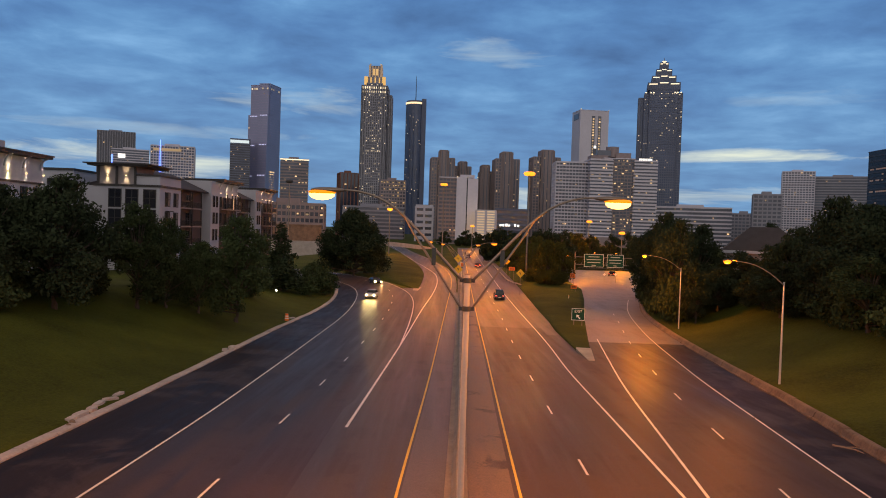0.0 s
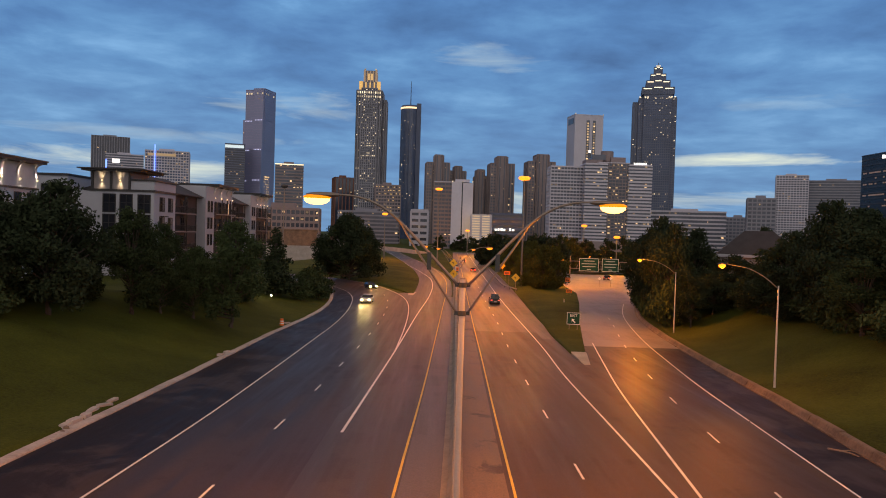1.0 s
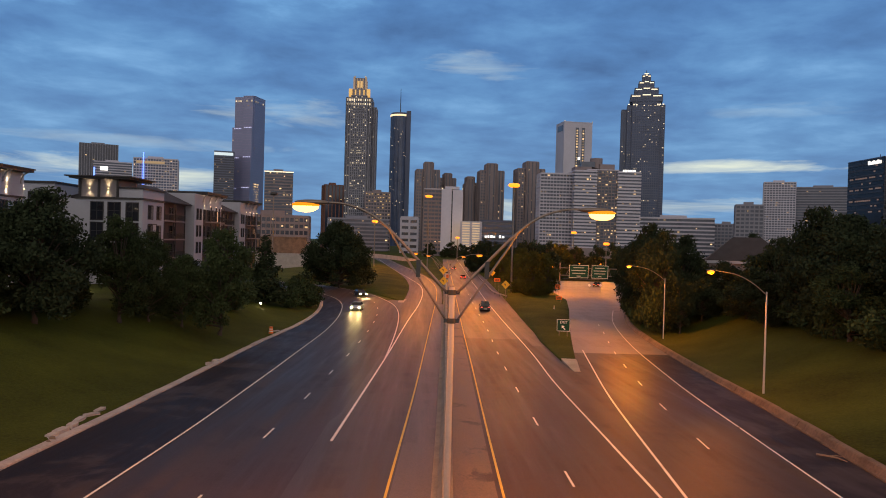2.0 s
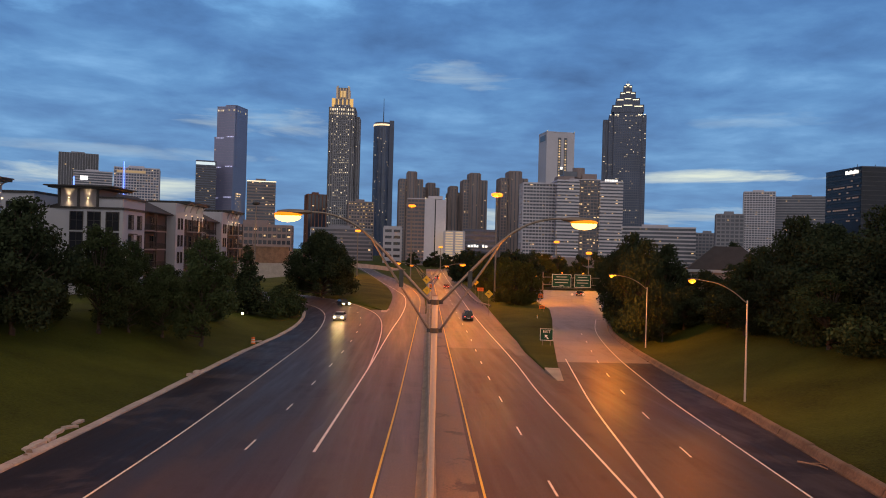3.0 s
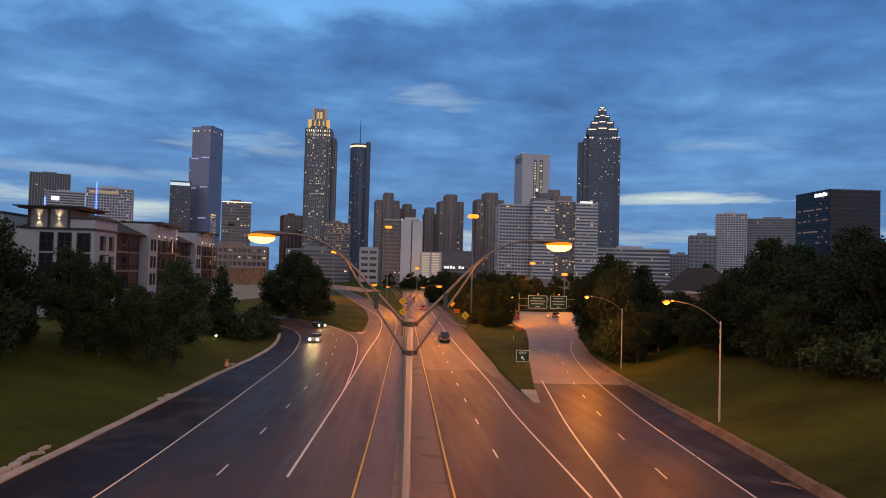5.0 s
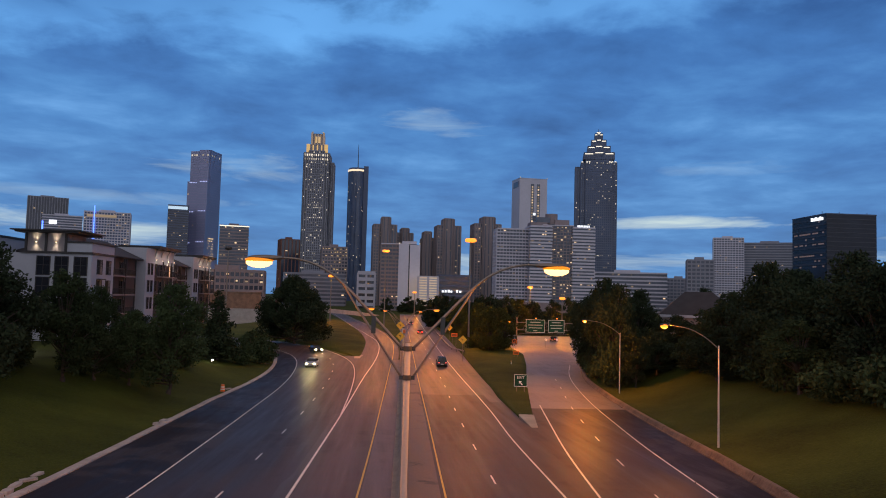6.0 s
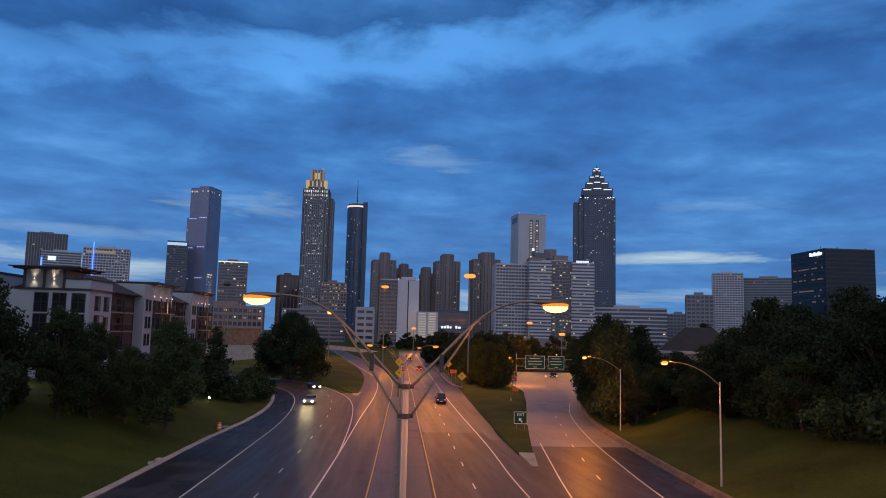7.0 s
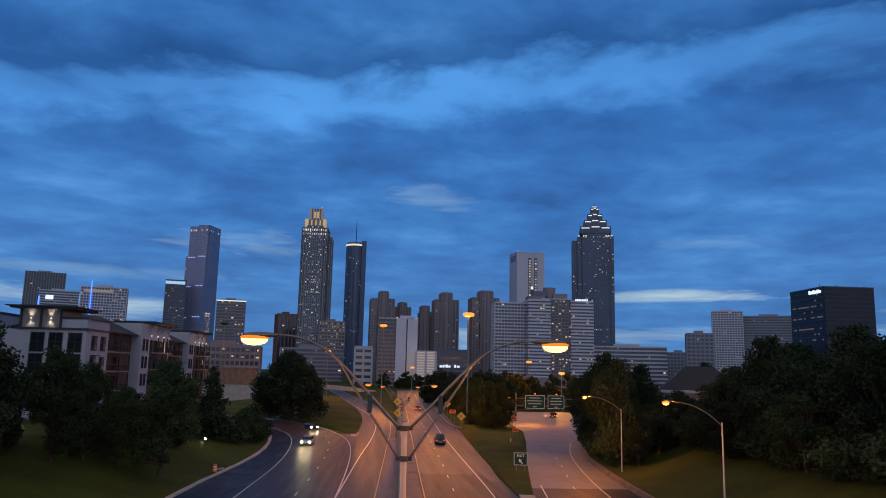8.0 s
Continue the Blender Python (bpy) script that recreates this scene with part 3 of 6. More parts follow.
def stroke(name, pts, width, material, label, lift=0.062):
    pts = [p for p in pts]
    a = Acc()
    L, R_ = [], []
    for i, (x, y) in enumerate(pts):
        p, q = pts[max(i - 1, 0)], pts[min(i + 1, len(pts) - 1)]
        d = math.dist(p, q) or 1
        nx, ny = (q[1] - p[1]) / d, -(q[0] - p[0]) / d
        L.append((x - nx * width / 2, y - ny * width / 2))
        R_.append((x + nx * width / 2, y + ny * width / 2))
    a.strip(L, R_, lambda y: road_z(y) + lift)
    return tagged(part(name, a, material), label, "road marking", "road markings", "structure")


def trim_line(line, y0, y1):
    return [p for p in smooth_line(line, 1.2) if y0 <= p[1] <= y1]


stroke("marking_edge_left", trim_line(WHITE_LEFT, -30, 230), 0.125, M_WHITE, "continuous white edge line")
stroke("marking_island_edge", trim_line(ISLAND_L, 74, 230), 0.14, M_WHITE, "white edge line curving round the grass mound")
stroke("marking_channel", trim_line(WHITE_MID, 39, 508), 0.16, M_WHITE, "solid white channelising line")
stroke("marking_yellow_left", trim_line(YELLOW_L, -30, 508), 0.115, M_YELLOW, "continuous yellow line beside the median")
stroke("marking_yellow_right", trim_line(YELLOW_R, -30, 508), 0.115, M_YELLOW, "continuous yellow line beside the median")
stroke("marking_edge_right", trim_line(WHITE_R, -30, 503), 0.14, M_WHITE, "continuous white edge line of the main carriageway")
stroke("marking_ramp_left", trim_line(RAMP_L, -30, 87.5), 0.14, M_WHITE, "white edge line of the exit ramp")
stroke("marking_ramp_right", trim_line(RAMP_R, -30, 147), 0.125, M_WHITE, "white edge line of the exit ramp")


def dashes(line, first, count, pitch=12.19, length=3.05):
    pts = smooth_line(line, 0.5)
    for k in range(count):
        mid = first + k * pitch
        seg = [p for p in pts if mid - length / 2 <= p[1] <= mid + length / 2]
        if len(seg) > 1:
            stroke("marking_dash", seg, 0.115, M_WHITE, "short white lane dash")


DASH_L = [(-9.4, -30), (-8.86, 29.5), (-8.55, 41), (-8.25, 65), (-8.0, 98), (-8.3, 123), (-9.8, 145), (-14, 166), (-22, 184)]
DASH_R = [(5.4, -30), (6.72, 33.7), (7.3, 57), (8.05, 81.7), (8.95, 106.7), (9.6, 150), (11.0, 230), (13.6, 400)]
DASH_RAMP = [(7.6, -30), (14.6, 31.1), (15.75, 41.8), (17.0, 52.5), (18.6, 63.9), (20.2, 74.5), (22.3, 87.4), (26.4, 110), (32, 145), (45, 200)]
dashes(DASH_L, 28.9 - 12.19 * 3, 16)
dashes(DASH_R, 33.7 - 12.19 * 4, 24)
dashes(DASH_RAMP, 30.6 - 11.3 * 4, 13, 11.1, 3.0)


# ---------------------------------------------------------------- median barrier
ribbon("median_barrier", smooth_line(BARRIER, 3), [(-0.62, -0.1), (-0.60, 0.10), (-0.34, 0.12), (-0.20, 0.36), (-0.15, 0.86), (-0.10, 0.90), (0.10, 0.90), (0.15, 0.86), (0.20, 0.36), (0.33, 0.12), (0.34, -0.1)], road_z, M_CONC_B, "long sloped concrete barrier along the road's median", "barrier", kind="structure")


# ---------------------------------------------------------------- street lamps
def twin_lamp(x, y, base, label, head=10.9, light=LAMP_W, span=7.0, mat_head=None, k=1.0):
    """Median mast with two braced arms, each carrying a lamp."""
    t = thing("street_lamp", pose(x, y, base) @ Matrix.Scale(k, 4), label, "street lamp", "median street lamps")
    hz = (head - base) / k
    top = hz - 3.6
    part("pole", Acc().cyl(0, 0, 0, top, 0.165, 0.14, 16), M_POLE, t, smooth=False)
    part("base_plate", Acc().box(-0.26, 0.26, -0.26, 0.26, 0, 0.06), M_STEEL, t)
    part("cap", Acc().cyl(0, 0, top, top + 0.05, 0.16, 0.12, 16), M_STEEL, t)
    for z in (top - 1.62, top - 0.28):
        a = Acc().cyl(0, 0, z - 0.12, z + 0.12, 0.20, 0.20, 16)
        a.box(-0.36, -0.15, -0.06, 0.06, z - 0.09, z + 0.09)
        a.box(0.15, 0.36, -0.06, 0.06, z - 0.09, z + 0.09)
        part("collar", a, M_DARKSTEEL, t, "dark clamp band")
    for s in (-1, 1):
        arm = [(s * 0.25, 0, top - 0.28), (s * 1.5, 0, top + 1.05), (s * 2.6, 0, top + 2.2), (s * 3.3, 0, top + 2.86), (s * 3.9, 0, top + 3.28), (s * 4.6, 0, top + 3.6), (s * 5.4, 0, top + 3.78), (s * 6.35, 0, top + 3.80)]
        part("arm", Acc().tube(smooth3(arm), 0.075, 10, 0.045), M_STEEL, t, smooth=True)
        brace = [(s * 0.25, 0, top - 1.62), (s * 1.4, 0, top + 0.1), (s * 2.5, 0, top + 1.72), (s * 3.05, 0, top + 2.62), (s * 3.3, 0, top + 2.84)]
        part("brace", Acc().tube(smooth3(brace), 0.058, 10, 0.048), M_STEEL, t, smooth=True)
        part("arm_clamp", Acc().box(s * 1.62 - 0.1, s * 1.62 + 0.1, -0.08, 0.08, top + 0.40, top + 1.22), M_DARKSTEEL, t)
        h = part("lamp_head", Acc().ball(s * (span - 0.32), 0, hz + 0.19, 0.86, 0.26, 0.13), M_STEEL, t, "weathered cobra lamp housing", smooth=True)
        part("bowl", Acc().ball(s * span, 0, hz - 0.03, 0.62, 0.27, 0.27), mat_head or E_LAMP, h, "glowing sodium lamp bowl", smooth=True)
        # added emissive shell: the lamp's orange halo given a solid shape
        part("halo_rim", Acc().ball(s * (span - 0.01), 0, hz + 0.07, 0.67, 0.30, 0.14, 16, 8), E_RIM, h, "orange glowing rim added for the lamp's halo", smooth=True)
        if light:
            lamp_light(x + s * span * k, y, head - 0.34 * k, light * (1.0 if s > 0 else 0.55), cutoff=True)
    return t


def smooth3(knots, n=5):
    k = [Vector(p) for p in knots]
    k = [2 * k[0] - k[1]] + k + [2 * k[-1] - k[-2]]
    out = []
    for i in range(1, len(k) - 2):
        for j in range(n):
            t = j / n
            a, b, c, d = k[i - 1], k[i], k[i + 1], k[i + 2]
            out.append(0.5 * (2 * b + (c - a) * t + (2 * a - 5 * b + 4 * c - d) * t * t + (3 * b - a - 3 * c + d) * t ** 3))
    return out + [k[-2]]


twin_lamp(0.88, 25.5, road_z(25.5) + 0.90, "tall steel median lamp with two curved braced arms, lit orange", 10.505, LAMP_W, k=0.7286)
twin_lamp(4.1, 160.0, -2.75, "farther twin-arm median lamp with lit orange lamps", 6.4, 8500, mat_head=E_FAR)
twin_lamp(5.9, 245.0, -3.6, "distant twin-arm median lamp with lit orange lamps", 4.2, 7500, 5.8, E_FAR)


def side_lamp(x, y, base, top, lx, lz, label, light, watts=9000):
    t = thing("street_lamp", pose(x, y, base), label, "street lamp", "roadside lamps")
    part("pole", Acc().cyl(0, 0, 0, top - base, 0.085, 0.055, 12), M_POLE, t)
    part("base_plate", Acc().box(-0.2, 0.2, -0.2, 0.2, 0, 0.05), M_STEEL, t)
    dx, dz = lx - x, lz - base
    h0 = top - base - 0.25
    part("arm", Acc().tube(smooth3([(0, 0, h0), (dx * 0.25, 0, h0 + (dz - h0) * 0.52), (dx * 0.55, 0, h0 + (dz - h0) * 0.9), (dx * 0.92, 0, dz + 0.1)]), 0.045, 8, 0.03), M_STEEL, t, smooth=True)
    h = part("lamp_head", Acc().ball(dx, 0, dz + 0.1, 0.42, 0.17, 0.12), M_DARKSTEEL, t, "cobra lamp housing", smooth=True)
    part("bowl", Acc().ball(dx - 0.03, 0, dz, 0.30, 0.22, 0.19), E_FAR, h, "glowing sodium lamp bowl", smooth=True)
    if light:
        lamp_light(lx, y, lz - 0.32, watts)


side_lamp(26.05, 56.3, road_z(56.3) + 0.4, 6.2, 21.7, 7.63, "slim steel roadside lamp with a long arm, lit orange", True, 2600)
side_lamp(31.3, 97.0, road_z(97) + 0.4, 5.25, 26.5, 6.7, "slim steel roadside lamp behind the ramp, lit orange", True, 6000)
side_lamp(33.2, 190.0, -3.5, 3.0, 32.1, 3.44, "small lit lamp beside the exit ramp", True, 9000)


def high_mast(x, y, top, label, light=0, r=0.75):
    t = thing("high_mast_lamp", pose(x, y, -3.7), label, "street lamp", "high mast lamps")
    h = top + 3.7
    part("pole", Acc().cyl(0, 0, 0, h, 0.28, 0.13, 12), M_STEEL, t)
    part("ring", Acc().cyl(0, 0, h - 0.1, h + 0.12, r * 0.8, r * 0.8, 16), M_DARKSTEEL, t)
    for k in range(6):
        a = k * math.pi / 3
        part("lamp", Acc().ball(r * math.cos(a), r * math.sin(a), h - 0.2, 0.72, 0.62, 0.52, 10, 6), E_FAR if light else M_DARKSTEEL, t, "glowing sodium lamp" if light else "unlit lamp", smooth=True)
    if light:
        lamp_light(x, y, top - 0.8, light)


high_mast(21.0, 185, 23.9, "tall high-mast lamp above the roadside trees, lit orange", 80000)
high_mast(-0.3, 300, 27.3, "tall high-mast lamp in the median, lit orange", 60000)
high_mast(-24.1, 330, 17.3, "distant high-mast lamp beside the curving road, lit orange", 110000, 0.6)
high_mast(64.8, 330, 14.7, "distant lit lamp above the exit ramp", 90000, 0.6)
high_mast(67.5, 280, 10.0, "distant lit lamp behind the green signs", 60000, 0.5)
high_mast(17.5, 450, 11.5, "far lit lamp at the road's end", 90000, 0.6)
high_mast(-44.0, 210, 21.5, "grey high mast beside the slip road, unlit", 0, 0.35)


# ---------------------------------------------------------------- city towers
class Facade:
    """Walls, glass and lit windows of one building, gathered in its own frame (front faces -y)."""

    def __init__(self, name, label, cx, y, yaw=0.0, base=-6.0, group="downtown towers"):
        self.t = thing(name, pose(cx, y, base, 0, 0, yaw), label, "tower" if "tower" in name else "building", group)
        self.base = base
        self.bm = {}

    def acc(self, key):
        return self.bm.setdefault(key, Acc())

    def tier(self, x0, x1, y0, y1, z0, z1, bay=4.0, floor=3.9, style="grid", lit=0.05, pier=0.32, band=0.3, proud=0.5, litkey="lit", wall="wall", sides=True, glass="glass"):
        z0, z1 = z0 - self.base, z1 - self.base
        self.acc(glass).box(x0, x1, y0, y1, z0, z1)
        w, g = self.acc(wall), self.acc(litkey)
        nf = max(1, int((z1 - z0) / floor))
        fh = (z1 - z0) / nf
        runs = [("x", x0, x1, y0, -1)] + ([("y", y0, y1, x0, -1), ("y", y0, y1, x1, 1)] if sides else [])
        for axis, a0, a1, c, s in runs:
            nb = max(1, round((a1 - a0) / bay))
            bw = (a1 - a0) / nb

            def slab(p0, p1, q0, q1, d0, d1, acc):
                lo, hi = sorted((c + s * d0, c + s * d1))
                if axis == "x":
                    acc.box(p0, p1, lo, hi, q0, q1)
                else:
                    acc.box(lo, hi, p0, p1, q0, q1)
            if style in ("grid", "piers"):
                for i in range(nb + 1):
                    k = a0 + i * bw
                    slab(k - bw * pier / 2, k + bw * pier / 2, z0, z1, 0.0, proud, w)
            if style in ("grid", "bands"):
                for j in range(nf + 1):
                    k = z0 + j * fh
                    slab(a0 - (proud * 0.9 if axis == "x" else 0), a1 + (proud * 0.9 if axis == "x" else 0), max(z0, k - fh * band / 2), min(z1, k + fh * band / 2), 0.0, proud * 0.9, w)
            for j in range(nf):
                run = random.random() < lit * 0.5
                for i in range(nb):
                    if random.random() < (0.6 if run else lit * 2.2):
                        wide = min(bw * (1 - pier), 3.0) * random.uniform(0.35, 0.85)
                        a = a0 + (i + 0.5) * bw + random.uniform(-0.5, 0.5) * (bw * (1 - pier) - wide)
                        lo = random.uniform(0.26, 0.40)
                        slab(a - wide / 2, a + wide / 2, z0 + (j + lo) * fh, z0 + (j + lo + random.uniform(0.22, 0.40)) * fh, 0.02, proud * 0.3, g)
        # parapet
        self.acc("roof").box(x0 - 0.3, x1 + 0.3, y0 - 0.3, y1 + 0.3, z1, z1 + 0.8)

    def box(self, key, x0, x1, y0, y1, z0, z1):
        self.acc(key).box(x0, x1, y0, y1, z0 - self.base, z1 - self.base)

    def done(self, mats, names=None):
        nm = {"wall": "facade_wall", "glass": "glazing", "lit": "lit_window", "roof": "roof_parapet"}
        nm.update(names or {})
        for k, a in self.bm.items():
            if not a.f:
                continue
            limit = 260 if k.startswith("lit") else 40
            if len(a.cut) <= limit:
                for one in a.pieces():
                    part(nm.get(k, k), one, mats[k], self.t)
            else:
                part(nm.get(k, k), a, mats[k], self.t)["kind"] = "stuff"
        return self.t


def gp_tower():
    f = Facade("office_tower", "tall violet-grey granite tower with stepped sawtooth front", -284, 1190, -14)
    zb = -6
    for i, (xl, zt) in enumerate(((-41, 84), (-38.5, 133), (-36, 180), (-33.5, 229))):
        yf = -2.4 * (3 - i)
        f.tier(xl, -2, yf, 37, zb, zt, 6, 4, "bands", 0.004, 0.3, 0.16, 0.12)
        f.tier(-15 - i * 0.8, 0.5 - 0.4 * i, yf - 3, 30, zb, zt + 1.5, 6, 4, "bands", 0.004, 0.3, 0.16, 0.12, sides=False)
        if i < 3:
            for k in range(5):
                f.box("edge", xl + 4 + k * 2.6, xl + 5.4 + k * 2.6, yf - 0.9, yf - 0.4, zt - 1.6, zt - 0.3)
                f.box("edge", -13 + k * 2.6, -11.6 + k * 2.6, yf - 3.9, yf - 3.4, zt - 0.2, zt + 1.1)
        zb = zt
    f.tier(-8, 0, 1, 38, -6, 231, 6, 4, "bands", 0.008, 0.3, 0.16, 0.12)
    for x, y in ((-31, -0.9), (-26.5, -0.9), (-23, -0.9), (-11, -3.9), (-2.5, -3.9)):
        f.box("lamps", x - 1.1, x + 1.1, y, y + 0.6, 222, 224.5)
    for y in (5, 12, 30):
        f.box("lamps", -0.2, 0.5, y - 1.1, y + 1.1, 222, 224.5)
    for j in range(9):
        for k in range(6):
            if random.random() < 0.75:
                f.box("lit", 0.05, 0.5, 2 + k * 3.2, 4.4 + k * 3.2, 58 + j * 4, 60 + j * 4)
    f.done({"wall": W_GRANITE, "glass": W_GRANITE2, "lit": E_WIN, "roof": W_GRANITE, "edge": E_VIOLET, "lamps": E_WINW}, {"edge": "setback_light", "lamps": "crown_light", "glass": "granite_core"})


def gold_tower():
    f = Facade("office_tower", "tall stone-grey tower with a gold twin crown that glows as if floodlit", -113, 1150, 0)
    f.tier(-20, 19.5, 0, 40, -6, 226, 3.3, 3.9, "piers", 0.06, 0.42, 0.3, 0.7, "lit")
    f.tier(-12, 12, -2.5, 42, -6, 229, 3.2, 3.9, "grid", 0.11, 0.36, 0.25, 0.6, "lit")
    f.tier(17, 26, 9, 35, -6, 213, 3.4, 3.9, "piers", 0.03, 0.42, 0.3, 0.6, "lit")
    for k in range(11):
        f.box("lit", -18.5 + k * 3.4, -16.9 + k * 3.4, -3.2, -0.3, 215, 217.5)
        f.box("lit", -18.5 + k * 3.4, -16.9 + k * 3.4, -3.2, -0.3, 221, 224)
    # crown walls emit light themselves; this replaces floodlights, which are not built
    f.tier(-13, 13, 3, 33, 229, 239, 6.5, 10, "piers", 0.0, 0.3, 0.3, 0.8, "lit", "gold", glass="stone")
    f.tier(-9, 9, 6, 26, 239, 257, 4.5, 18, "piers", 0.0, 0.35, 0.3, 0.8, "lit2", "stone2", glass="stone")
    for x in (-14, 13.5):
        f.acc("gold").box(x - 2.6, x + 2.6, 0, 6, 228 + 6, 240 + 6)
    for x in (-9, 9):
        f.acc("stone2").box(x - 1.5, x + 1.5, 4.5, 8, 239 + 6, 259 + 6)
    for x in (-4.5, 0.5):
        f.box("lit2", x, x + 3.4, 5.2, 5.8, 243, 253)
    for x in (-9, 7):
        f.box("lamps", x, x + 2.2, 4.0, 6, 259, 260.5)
    f.done({"wall": W_GREY, "glass": G_DARK, "stone": W_GREY, "lit": E_WINW, "lit2": E_GOLD, "roof": W_GREY, "lamps": E_WINW, "gold": emit("glowing_gold_crown_low", (1.0, 0.56, 0.14), 0.5, (0.5, 0.4, 0.2)), "stone2": emit("glowing_crown_stone", (1.0, 0.55, 0.25), 0.10, (0.4, 0.34, 0.26))}, {"gold": "lower_crown", "stone2": "upper_crown", "lit2": "lit_crown_window", "stone": "crown_core", "lamps": "crown_tip_light"})


def round_tower():
    f = Facade("hotel_tower", "slender round dark-glass hotel tower with a lit crown ring", -57.5, 1330, 0)
    n = 40
    R0 = 17.0
    a = f.acc("glass")
    a.cyl(0, R0, 0, 233 + 6, R0, R0, n)
    w = f.acc("wall")
    for i in range(n):
        t = 2 * math.pi * i / n
        x, y = R0 * math.cos(t), R0 + R0 * math.sin(t)
        w.box(x - 0.28, x + 0.28, y - 0.28, y + 0.28, 0, 239)
    f.acc("ring").cyl(0, R0, 236.5, 239.6, R0 + 0.9, R0 + 0.9, n)
    f.acc("cap").cyl(0, R0, 239.6, 243, R0 + 0.4, R0 - 1, n)
    f.box("shaft", 11.5, 19.5, 3, 12, -6, 240)
    f.acc("antenna").cyl(0, R0, 243, 288, 0.9, 0.35, 8)
    g = f.acc("lit")
    for _ in range(46):
        t = -math.pi / 2 + random.uniform(-1.3, 1.3)
        x, y, z = (R0 + 0.1) * math.cos(t), R0 + (R0 + 0.1) * math.sin(t), random.uniform(10, 222)
        g.box(x - 0.6, x + 0.6, y - 0.4, y + 0.4, z, z + 1.1)
    f.done({"glass": G_BLUE, "wall": W_DKGREY, "ring": emit("crown_ring_light", (1.0, 0.74, 0.46), 1.2), "cap": W_DKGREY, "shaft": W_DKGREY, "antenna": M_DARKSTEEL, "lit": E_WINW}, {"ring": "crown_ring", "wall": "mullion", "cap": "roof", "shaft": "lift_shaft"})


def stepped_tower():
    f = Facade("office_tower", "tall blue-grey glass tower with a stepped pyramid crown edged in light", 345, 1200, -13)
    f.tier(-27, 32, 0, 44, -6, 238, 3.2, 3.9, "grid", 0.03, 0.25, 0.25, 0.5, "lit")
    f.tier(-19, 24, -4, 48, -6, 243, 3.2, 3.9, "grid", 0.045, 0.25, 0.25, 0.5, "lit")
    f.tier(-36, -28, 8, 36, -6, 232, 3.6, 3.9, "piers", 0.02, 0.3, 0.25, 0.5, "lit")
    z, cx = 243, 2.5
    for hw, h in ((25, 11), (18.5, 12), (12, 12), (6.5, 12)):
        f.tier(cx - hw, cx + hw, 20 - hw, 20 + hw, z, z + h, 3, 4, "piers", 0.0, 0.3, 0.25, 0.4)
        for k in range(-1, 2):
            f.box("edge", cx + k * hw * 0.66 - hw * 0.26, cx + k * hw * 0.66 + hw * 0.26, 20 - hw - 0.9, 20 - hw - 0.3, z + h - (0.8 if k == 0 else 2.6), z + h + (0.6 if k == 0 else -1.2))
        z += h
    for x in (-17, -13, 20, 24, -25, 29):
        f.box("edge", x - 1.2, x + 1.2, -5, -4.4, 238, 239.4)
    f.box("wall", cx - 3, cx + 3, 17, 23, z, z + 4)
    f.box("edge", cx - 3.4, cx + 3.4, 16.4, 17, z + 2.6, z + 3.6)
    f.box("wall", cx - 0.5, cx + 0.5, 19.5, 20.5, z + 4, z + 9)
    f.done({"wall": W_DKGREY, "glass": G_BLUE, "lit": E_WINW, "roof": W_DKGREY, "edge": E_EDGE}, {"edge": "crown_edge_light"})


def pale_hotel():
    f = Facade("hotel_tower", "pale concrete hotel slab with two columns of lit windows", 206, 1150, 9)
    f.box("wall", 0, 46, 0, 38, -6, 199)
    f.box("roof", -0.3, 46.3, -0.3, 38.3, 199, 200)
    for x in (18.8, 28.8):
        f.box("side_slots", x, x + 5.0, -0.3, 0.0, 80, 191)
    for j in range(22):
        for x in (20, 30):
            f.box("lit", x, x + 2.4, -0.75, -0.35, 97 + j * 4.2, 99.2 + j * 4.2)
    f.box("side_slots", -0.6, 0.0, 6, 30, 186, 195)
    for x in (0, 45):
        f.box("lamps", x, x + 1.3, -0.6, 0, 200, 201.5)
    f.done({"wall": W_PALE, "lit": E_WIN, "roof": W_PALE, "lamps": E_WINW, "side_slots": G_GREY}, {"lamps": "roof_corner_light", "side_slots": "side_opening"})


def apartment_slab():
    f = Facade("apartment_tower", "wide pale apartment slab with banded floors and lit windows", 151, 700, 0, -6, "mid-rise blocks")
    f.tier(-46.5, -10, 0, 22, -6, 75.5, 3.0, 3.05, "grid", 0.02, 0.12, 0.42, 0.9)
    f.tier(-16, 4, -10, 24, -6, 78, 3.2, 3.05, "bands", 0.03, 0.2, 0.55, 0.9)
    f.tier(-3, 26, -6, 24, -6, 79.5, 3.2, 3.05, "grid", 0.13, 0.15, 0.25, 0.4, wall="wall2")
    f.tier(25.5, 46, -8, 24, -6, 78, 3.2, 3.05, "bands", 0.05, 0.2, 0.55, 0.9)
    f.box("wall2", -14, 2, 0, 18, 78, 83)
    f.box("glass", -8, 5, 2, 18, 83, 88)
    f.acc("wall2").cyl(8, 10, 88, 98, 6, 6, 20)
    f.box("wall2", 10, 24, 2, 18, 80, 86)
    f.box("sign_panel", -14.8, -11.6, -11.2, -10.6, 83, 91)
    f.box("sign_lamp", -14.3, -12.1, -11.5, -11.2, 88, 90.5)
    for i in range(8):
        f.box("sign", 29.0 + i * 1.55, 30.1 + i * 1.55, -9.4, -8.95, 78.4, 80.2)
    f.box("podium", -60, 60, -14, 20, -6, 6)
    f.done({"wall": W_PALE, "wall2": W_BROWN, "glass": G_GREY, "lit": E_WIN, "roof": W_PALE, "sign": E_SIGNW, "sign_panel": G_DARK, "sign_lamp": E_SIGNW, "podium": W_BROWN}, {"wall2": "brown_wall", "sign": "sign_bar", "sign_lamp": "lit_sign_disc"})


